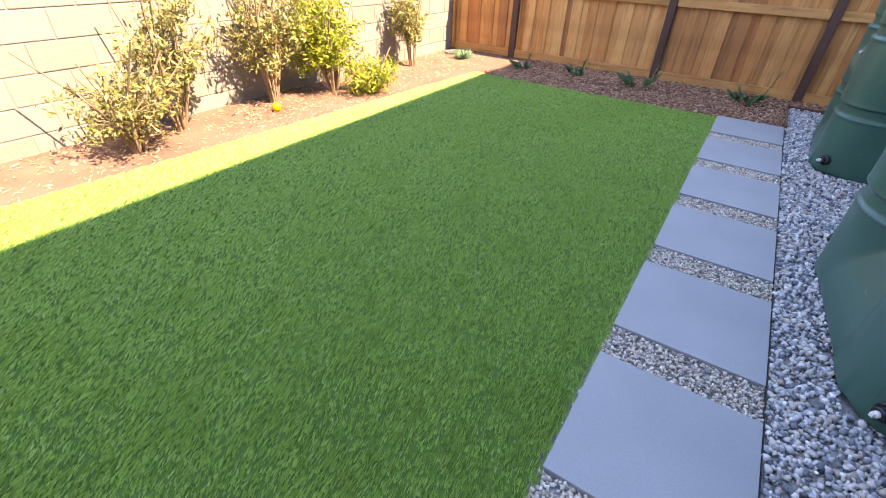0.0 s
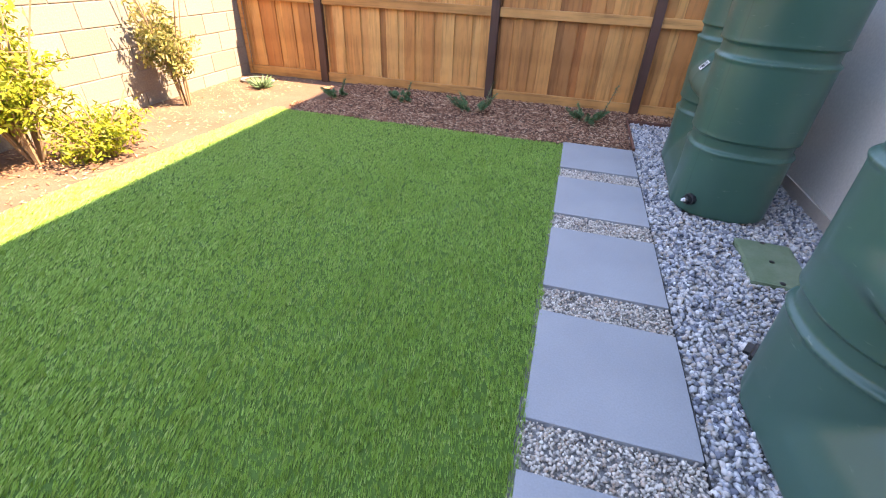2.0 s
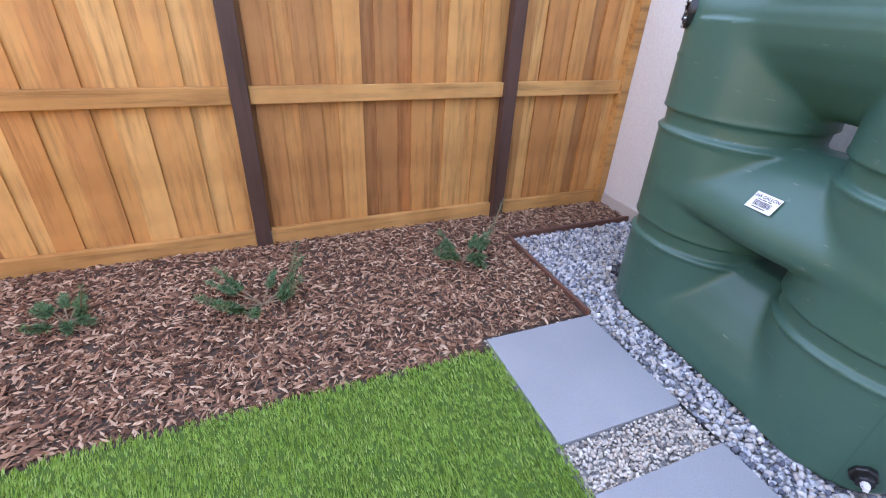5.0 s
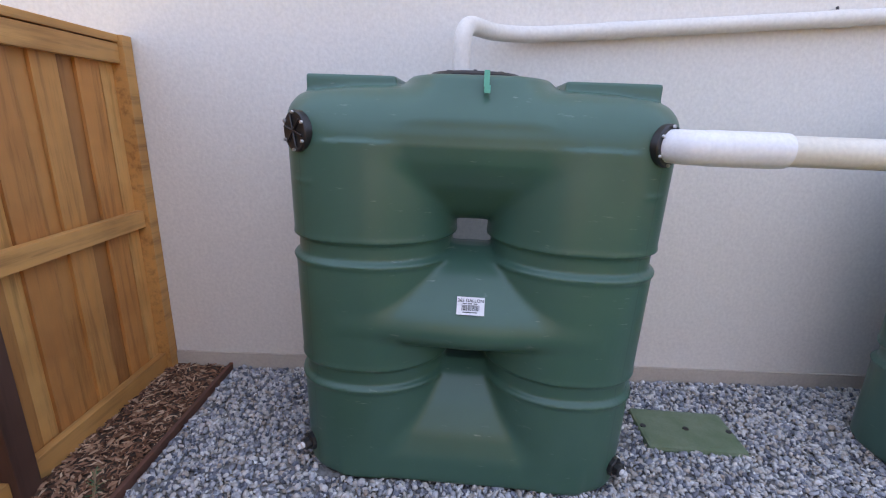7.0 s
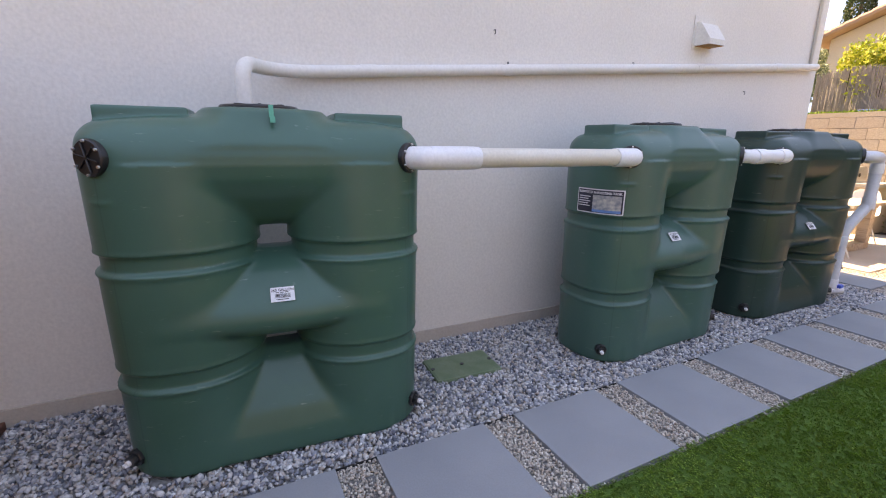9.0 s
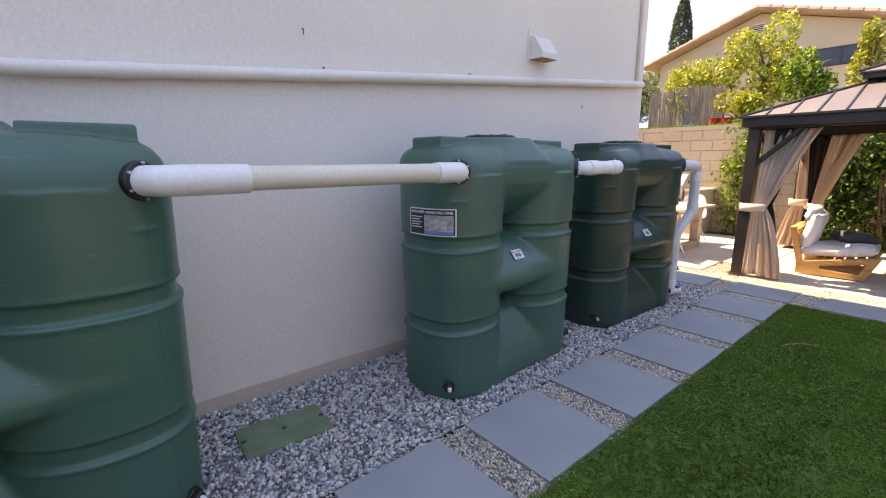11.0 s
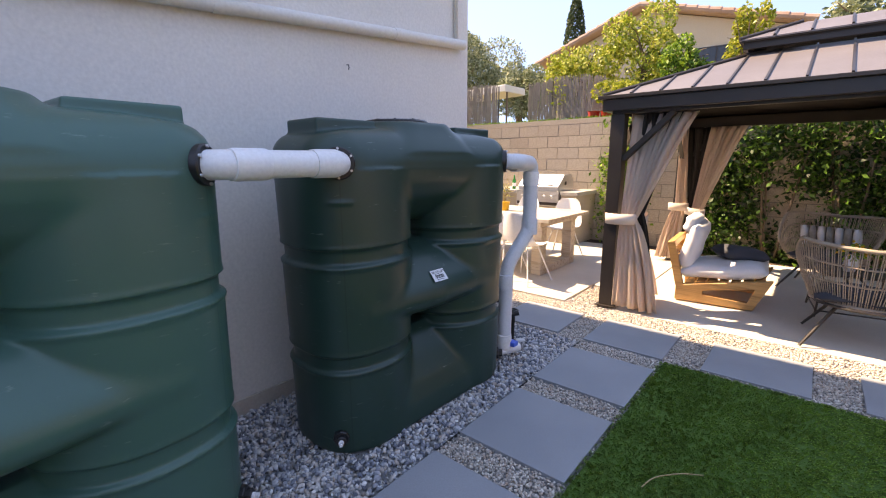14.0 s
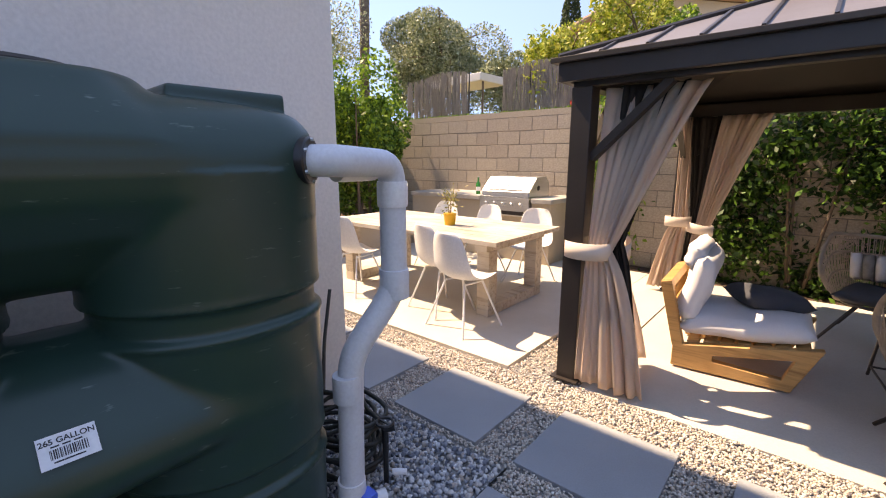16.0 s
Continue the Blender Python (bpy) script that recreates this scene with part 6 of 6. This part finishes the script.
# ---- beyond the wall ----
def neighbour_house():
    nh = base("neighbour_house", (0, 0, 0), "beige stucco house with a low tiled gable roof", "house")
    xa, xb, xm, y0, y1 = 1.55, 9.7, 6.15, -14.0, -22.0
    ze, zp, zg = 5.42, 6.72, 2.6
    bm = bmesh.new()
    pr = [(xa, zg), (xb, zg), (xb, ze), (xm, zp), (xa, ze)]
    a = [bm.verts.new((x, y0, z)) for x, z in pr]
    b = [bm.verts.new((x, y1, z)) for x, z in pr]
    bm.faces.new(a)
    bm.faces.new(b[::-1])
    for i in range(5):
        bm.faces.new((a[i], b[i], b[(i + 1) % 5], a[(i + 1) % 5]))
    bmesh.ops.recalc_face_normals(bm, faces=bm.faces)
    part("wall", bm, M["neighbour_wall"], nh)
    for sx, xe in ((-1, xa - 0.45), (1, xb + 0.5)):
        slope = (zp - ze) / (xm - xa if sx < 0 else xb - xm)
        zz = zp - slope * abs(xe - xm)
        bm = bmesh.new()
        vs3 = [bm.verts.new(p) for p in ((xm, y0 + 0.45, zp + 0.03), (xe, y0 + 0.45, zz + 0.03), (xe, y1, zz + 0.03), (xm, y1, zp + 0.03))]
        f = bm.faces.new(vs3)
        ex = bmesh.ops.extrude_face_region(bm, geom=[f])
        bmesh.ops.translate(bm, verts=[v for v in ex["geom"] if isinstance(v, bmesh.types.BMVert)], vec=(0, 0, 0.10))
        bmesh.ops.recalc_face_normals(bm, faces=bm.faces)
        rf = part("roof", bm, M["rooftile"], nh)
        L = math.hypot(xe - xm, zz - zp)
        n = int(L / 0.36)
        for k in range(n):
            p = Vector((xm, y0 + 0.45, zp + 0.13)).lerp(Vector((xe, y0 + 0.45, zz + 0.13)), k / n)
            q = Vector((xm, y0 + 0.45, zp + 0.13)).lerp(Vector((xe, y0 + 0.45, zz + 0.13)), (k + 1.12) / n)
            part("rake_tile", tb([p + Vector((0, -0.02, 0.0)), q + Vector((0, -0.02, 0.02))], [0.10, 0.115], 8), M["rooftile"], rf)
    gv = part("gable_vent", bx((xm - 0.17, y0 + 0.001, 6.02), (xm + 0.17, y0 + 0.03, 6.38)), M["trim_white"], nh)
    for k in range(5):
        part("louvre", bx((xm - 0.15, y0 + 0.031, 6.05 + 0.062 * k), (xm + 0.15, y0 + 0.045, 6.08 + 0.062 * k)), M["post"], gv)
    wd = part("window", bx((2.95, y0 + 0.001, 4.55), (4.35, y0 + 0.035, 5.15)), M["metal_dark"], nh)
    part("pane", bx((3.0, y0 + 0.036, 4.6), (3.62, y0 + 0.04, 5.1)), M["darkglass"], wd)
    part("pane", bx((3.68, y0 + 0.036, 4.6), (4.3, y0 + 0.04, 5.1)), M["darkglass"], wd)
    bm = bmesh.new()
    disc(bm, (xa + 0.25, y0 + 0.02, 5.25), (0, 1, 0), 0.09, 0.12, 14)
    part("wall_lamp", bm, M["trim_white"], nh, "round white wall lamp")


neighbour_house()


def screen(name, x0, x1, y, z, h, label, n, seed):
    s = base(name, (0, y, z), label, "screen fence")
    rng = np.random.default_rng(seed)
    x = rng.uniform(x0, x1, n)
    top = h * (0.9 + 0.12 * rng.random(n)) + 0.05 * np.sin(x * 3)
    lean = rng.normal(0, 0.03, n)
    w = rng.uniform(0.003, 0.007, n)
    yy = rng.normal(0, 0.012, n)
    v = np.stack([np.stack([x - w, yy, 0 * x], 1), np.stack([x + w, yy, 0 * x], 1), np.stack([x + w + lean, yy, top], 1), np.stack([x - w + lean, yy, top], 1)], 1).reshape(-1, 3)
    from_arrays("reeds", v, np.arange(4 * n).reshape(n, 4), M["reed"], s, "stuff")
    for px in np.arange(x0, x1 + 0.01, (x1 - x0) / 3):
        part("post", tb([(px, -0.03, -0.1), (px, -0.03, h * 0.98)], 0.014, 6), M["metal_dark"], s)
    for zz in (0.25, 0.65):
        part("wire", tb([(x0, -0.015, h * zz), (x1, -0.015, h * zz)], 0.004, 5), M["metal_dark"], s)


screen("reed_fence", 6.25, 7.9, -4.6, TZ - 0.02, 0.95, "weathered grey reed screen above the retaining wall", 420, 1)
screen("reed_fence", 3.9, 5.55, -4.75, TZ - 0.02, 0.95, "weathered grey reed screen beside the citrus tree", 420, 2)
for nm, x, y, m, lab in (("plant_pot", 3.95, -4.45, M["red"], "red plastic plant pot on the slope"), ("plant_pot", 3.72, -4.5, M["red"], "small red plant pot on the slope"), ("storage_box", 4.45, -4.5, M["bluecloth"], "small blue plastic box on the slope")):
    q = base(nm, (x, y, TZ - 0.02), lab, nm.replace("_", " "))
    if nm == "plant_pot":
        part("pot", tb([(0, 0, 0), (0, 0, 0.2), (0, 0, 0.22)], [0.08, 0.11, 0.12], 14), m, q)
    else:
        part("box_body", bx((-0.14, -0.1, 0), (0.14, 0.1, 0.12), 0.01), m, q)
shd = base("garden_shed_roof", (7.6, -6.4, TZ), "low pale canopy roof beyond the reed screen", "canopy")
part("canopy", bx((-0.75, -0.5, 0.98), (0.75, 0.5, 1.16), 0.02, pose(0, 0, 0, 0, 2, 0)), M["trim_white"], shd)
for x in (-0.7, 0.7):
    part("post", tb([(x, 0.4, -0.1), (x, 0.4, 1.0)], 0.025, 8), M["bark"], shd)
gp = np.stack([np.random.default_rng(3).uniform(2.2, 7.5, 9000), np.random.default_rng(4).uniform(-5.4, -3.76, 9000), np.full(9000, TZ + 0.01)], 1)
leaves("terrace_grass", gp, 0.11, M["leaf_hedge"], None, 66, 5.0, up=2.5, label="green grass and weeds on the terrace above the wall")

# ---- small things on the ground ----
bl = base("ball", (-2.42, 4.60, 0.035), "bright orange-yellow ball on the dry soil", "ball")
bm = bmesh.new()
bmesh.ops.create_uvsphere(bm, u_segments=24, v_segments=14, radius=0.042)
part("ball_skin", bm, M["ball"], bl, "", True)
st = base("grass_stem", (0.80, 2.28, 0.035), "dry pale palm strand lying on the turf", "grass stem")
part("stem", tb(bend([(-0.10, -0.16, 0), (-0.02, -0.10, 0.008), (0.07, 0.0, 0.004), (0.09, 0.10, 0.006)], 0.06, 5), 0.0025, 5), M["straw"], st)
hs = base("garden_hose", (-2.55, 8.2, 0.0), "thin grey hose lying near the fence corner", "hose")
part("hose_line", tb([(0.22 * math.cos(k * 0.35) * (1 - k * 0.006) - 0.05, 0.14 * math.sin(k * 0.35), 0.012 + 0.003 * (k // 18)) for k in range(54)], 0.010, 6), M["port"], hs, "", True)


# ---- walls of blocks ----
def block_mesh(name, l, h, d, mat, bev=0.006):
    bm = bx((-l / 2, -d / 2, -h / 2), (l / 2, d / 2, h / 2), bev)
    me = bpy.data.meshes.new(name)
    bm.to_mesh(me)
    bm.free()
    me.materials.append(mat)
    return me


def lay(core, place, rows, a0, a1, mat, L=0.406, H=0.2032, off=0.0):
    joint = 0.009
    full = block_mesh("block", L - joint, H - joint, 0.03, mat)
    half = block_mesh("block", L / 2 - joint, H - joint, 0.03, mat)
    rng = random.Random(6)
    for r in range(rows):
        x = a0 - (L / 2 if r % 2 else 0)
        while x < a1:
            lo, hi = x, x + L
            x += L
            if hi > a1 + 0.01 or lo < a0 - 0.01:
                mid = (max(lo, a0) + min(hi, a1)) / 2
                if min(hi, a1) - max(lo, a0) < L / 2 - 0.02:
                    continue
                me, c = half, mid
            else:
                me, c = full, (lo + hi) / 2
            o = new("block", me)
            o.parent = core
            o.matrix_world = place(c, off + H * (r + 0.5), rng.uniform(-0.0015, 0.0015))


lay(west_core, lambda c, z, e: pose(BX - 0.015 + e, c, z, 0, 0, 90), 9, 0.4, 9.1, M["block"], off=-0.08)
lay(south_core, lambda c, z, e: pose(c, SY - 0.015 + e, z), 10, -3.3, 8.9, M["block_tan"], off=0.0)

# ---- gravel, mulch, turf ----
rng = np.random.default_rng(12)


def outside_tanks(x, y):
    ok = np.ones(len(x), bool)
    for cx, cy_, _ in (T1, T2, T3):
        ok &= ~((np.abs(x - cx) < 0.26) & (np.abs(y - cy_) < 0.62))
    return ok


n = 38000
x, y = rng.uniform(1.772, WX - 0.02, n), rng.uniform(0.99, 8.19, n)
ok = outside_tanks(x, y) & ~((np.abs(x - 2.372) < 0.145) & (np.abs(y - 5.722) < 0.228))
x, y = x[ok], y[ok]
s = 0.0085 + 0.0105 * rng.random(len(x)) ** 1.5
stones("drain_rock", x, y, rng.uniform(-0.012, 0.006, len(x)), s, M["rock"], 13, "loose grey and white crushed drainage rock")


def on_stone(x, y, pad=-0.012):
    hit = np.zeros(len(x), bool)
    for xa, ya, xb, yb in stones_at:
        hit |= (x > xa - pad) & (x < xb + pad) & (y > ya - pad) & (y < yb + pad)
    return hit


n = 40000
x, y = rng.uniform(1.165, 1.762, n), rng.uniform(0.96, 7.33, n)
k = ~on_stone(x, y, 0.002)
xs_, ys_ = [x[k]], [y[k]]
n = 52000
x, y = rng.uniform(-1.6, 4.4, n), rng.uniform(0.13, 0.97, n)
k = ~on_stone(x, y, 0.002)
xs_.append(x[k])
ys_.append(y[k])
n = 1500
x, y = rng.uniform(1.83, 2.29, n), rng.uniform(-0.6, 0.13, n)
xs_.append(x)
ys_.append(y)
n = 4200
x, y = rng.uniform(-2.4, 1.84, n), rng.uniform(0.05, 0.16, n)
xs_.append(x)
ys_.append(y)
x, y = np.concatenate(xs_), np.concatenate(ys_)
stones("pea_gravel", x, y, rng.uniform(-0.010, 0.003, len(x)), rng.uniform(0.0052, 0.0098, len(x)), M["pea"], 14, "fine tan pea gravel packed between the stepping stones", 0.75)


def chips(name, x, y, z, lo, hi, mat, seed, label, thick=0.12, wide=0.22):
    """Flat splinters, each a thin four-sided sliver."""
    rng = np.random.default_rng(seed)
    n = len(x)
    a = rng.uniform(0, 2 * np.pi, n)
    tl = rng.normal(0, 0.25, n)
    L = rng.uniform(lo, hi, n)
    W = L * rng.uniform(wide * 0.5, wide * 1.4, n)
    H = L * thick
    d = np.stack([np.cos(a) * np.cos(tl), np.sin(a) * np.cos(tl), np.sin(tl)], 1)
    e = np.stack([-np.sin(a), np.cos(a), rng.normal(0, 0.3, n)], 1)
    u = np.cross(d, e)
    c = np.stack([x, y, z], 1)
    P = [c - d * L[:, None] / 2, c + e * W[:, None] / 2 + d * (L * 0.15)[:, None], c + d * L[:, None] / 2, c - e * W[:, None] / 2 - d * (L * 0.1)[:, None], c + u * H[:, None]]
    v = np.stack(P, 1).reshape(-1, 3)
    f = (np.array([(0, 1, 4), (1, 2, 4), (2, 3, 4), (3, 0, 4)])[None] + 5 * np.arange(n)[:, None, None]).reshape(-1, 3)
    return from_arrays(name, v, f, mat, None, "stuff", label)


n = 40000
x, y = rng.uniform(-1.75, WX - 0.02, n), rng.uniform(7.265, FY + 0.05, n)
k = ((x < 1.755) | (y > 8.24)) & (x > -1.55 + 0.15 * np.sin(9 * y)) & ~((x > 1.14) & (y < 7.345))
x, y = x[k], y[k]
chips("bark_mulch", x, y, rng.uniform(-0.002, 0.016, len(x)), 0.012, 0.058, M["chip"], 15, "shredded reddish brown bark mulch", 0.16, 0.26)
n = 2600
x, y = rng.uniform(BX + 0.02, -1.95, n), rng.uniform(1.0, FY, n)
chips("dry_litter", x, y, np.full(n, 0.003), 0.01, 0.05, M["straw"], 16, "dry leaves and twigs scattered on the soil", 0.06, 0.25)
n = 700
x, y = np.concatenate([rng.normal(-2.45, 0.28, n // 2), rng.normal(-2.5, 0.3, n // 2)]), np.concatenate([rng.normal(4.55, 0.22, n // 2), rng.normal(5.5, 0.25, n // 2)])
chips("dark_litter", x, y, np.full(n, 0.006), 0.015, 0.05, M["chip"], 17, "dark leaf litter under the shrubs", 0.08, 0.3)


def turf():
    """Artificial grass: short curved blades in tufts, denser where the camera passes."""
    rng = np.random.default_rng(18)
    tufts = 150000
    tx, ty = rng.uniform(-2.3, 1.176, tufts), rng.uniform(0.95, 7.26, tufts)
    west = -2.24 + (ty - 1.0) * 0.077
    k = tx > west
    tx, ty = tx[k], ty[k]
    per = 4
    n = len(tx) * per
    cx = np.repeat(tx, per) + rng.normal(0, 0.004, n)
    cy2 = np.repeat(ty, per) + rng.normal(0, 0.004, n)
    nap = np.array([-0.15, 1.15])
    clump = np.sin(cx * 9 + 2 * np.sin(cy2 * 5)) * np.sin(cy2 * 8 + 1.5 * np.sin(cx * 6))
    a = rng.uniform(0, 2 * np.pi, n)
    lean = rng.uniform(0.1, 0.55, n)
    dx, dy = np.cos(a) * lean + nap[0] + 0.12 * clump, np.sin(a) * lean + nap[1] * (1 + 0.18 * clump)
    h = rng.uniform(0.011, 0.019, n) * (1 + 0.12 * clump)
    w = rng.uniform(0.0013, 0.0021, n)
    px, py = -np.sin(a + 0.4) * w, np.cos(a + 0.4) * w
    z0 = np.full(n, 0.002)
    b0 = np.stack([cx - px, cy2 - py, z0], 1)
    b1 = np.stack([cx + px, cy2 + py, z0], 1)
    m0 = np.stack([cx + dx * h * 0.35 + px * 0.8, cy2 + dy * h * 0.35 + py * 0.8, z0 + h * 0.65], 1)
    tp = np.stack([cx + dx * h, cy2 + dy * h, z0 + h * 0.95], 1)
    v = np.stack([b0, b1, m0, tp], 1).reshape(-1, 3)
    o = 4 * np.arange(n)[:, None, None]
    f = (np.array([(0, 1, 2), (0, 2, 3)])[None] + o).reshape(-1, 3)
    from_arrays("artificial_turf", v, f, M["blade"], None, "stuff", "dense short green artificial turf blades")


turf()
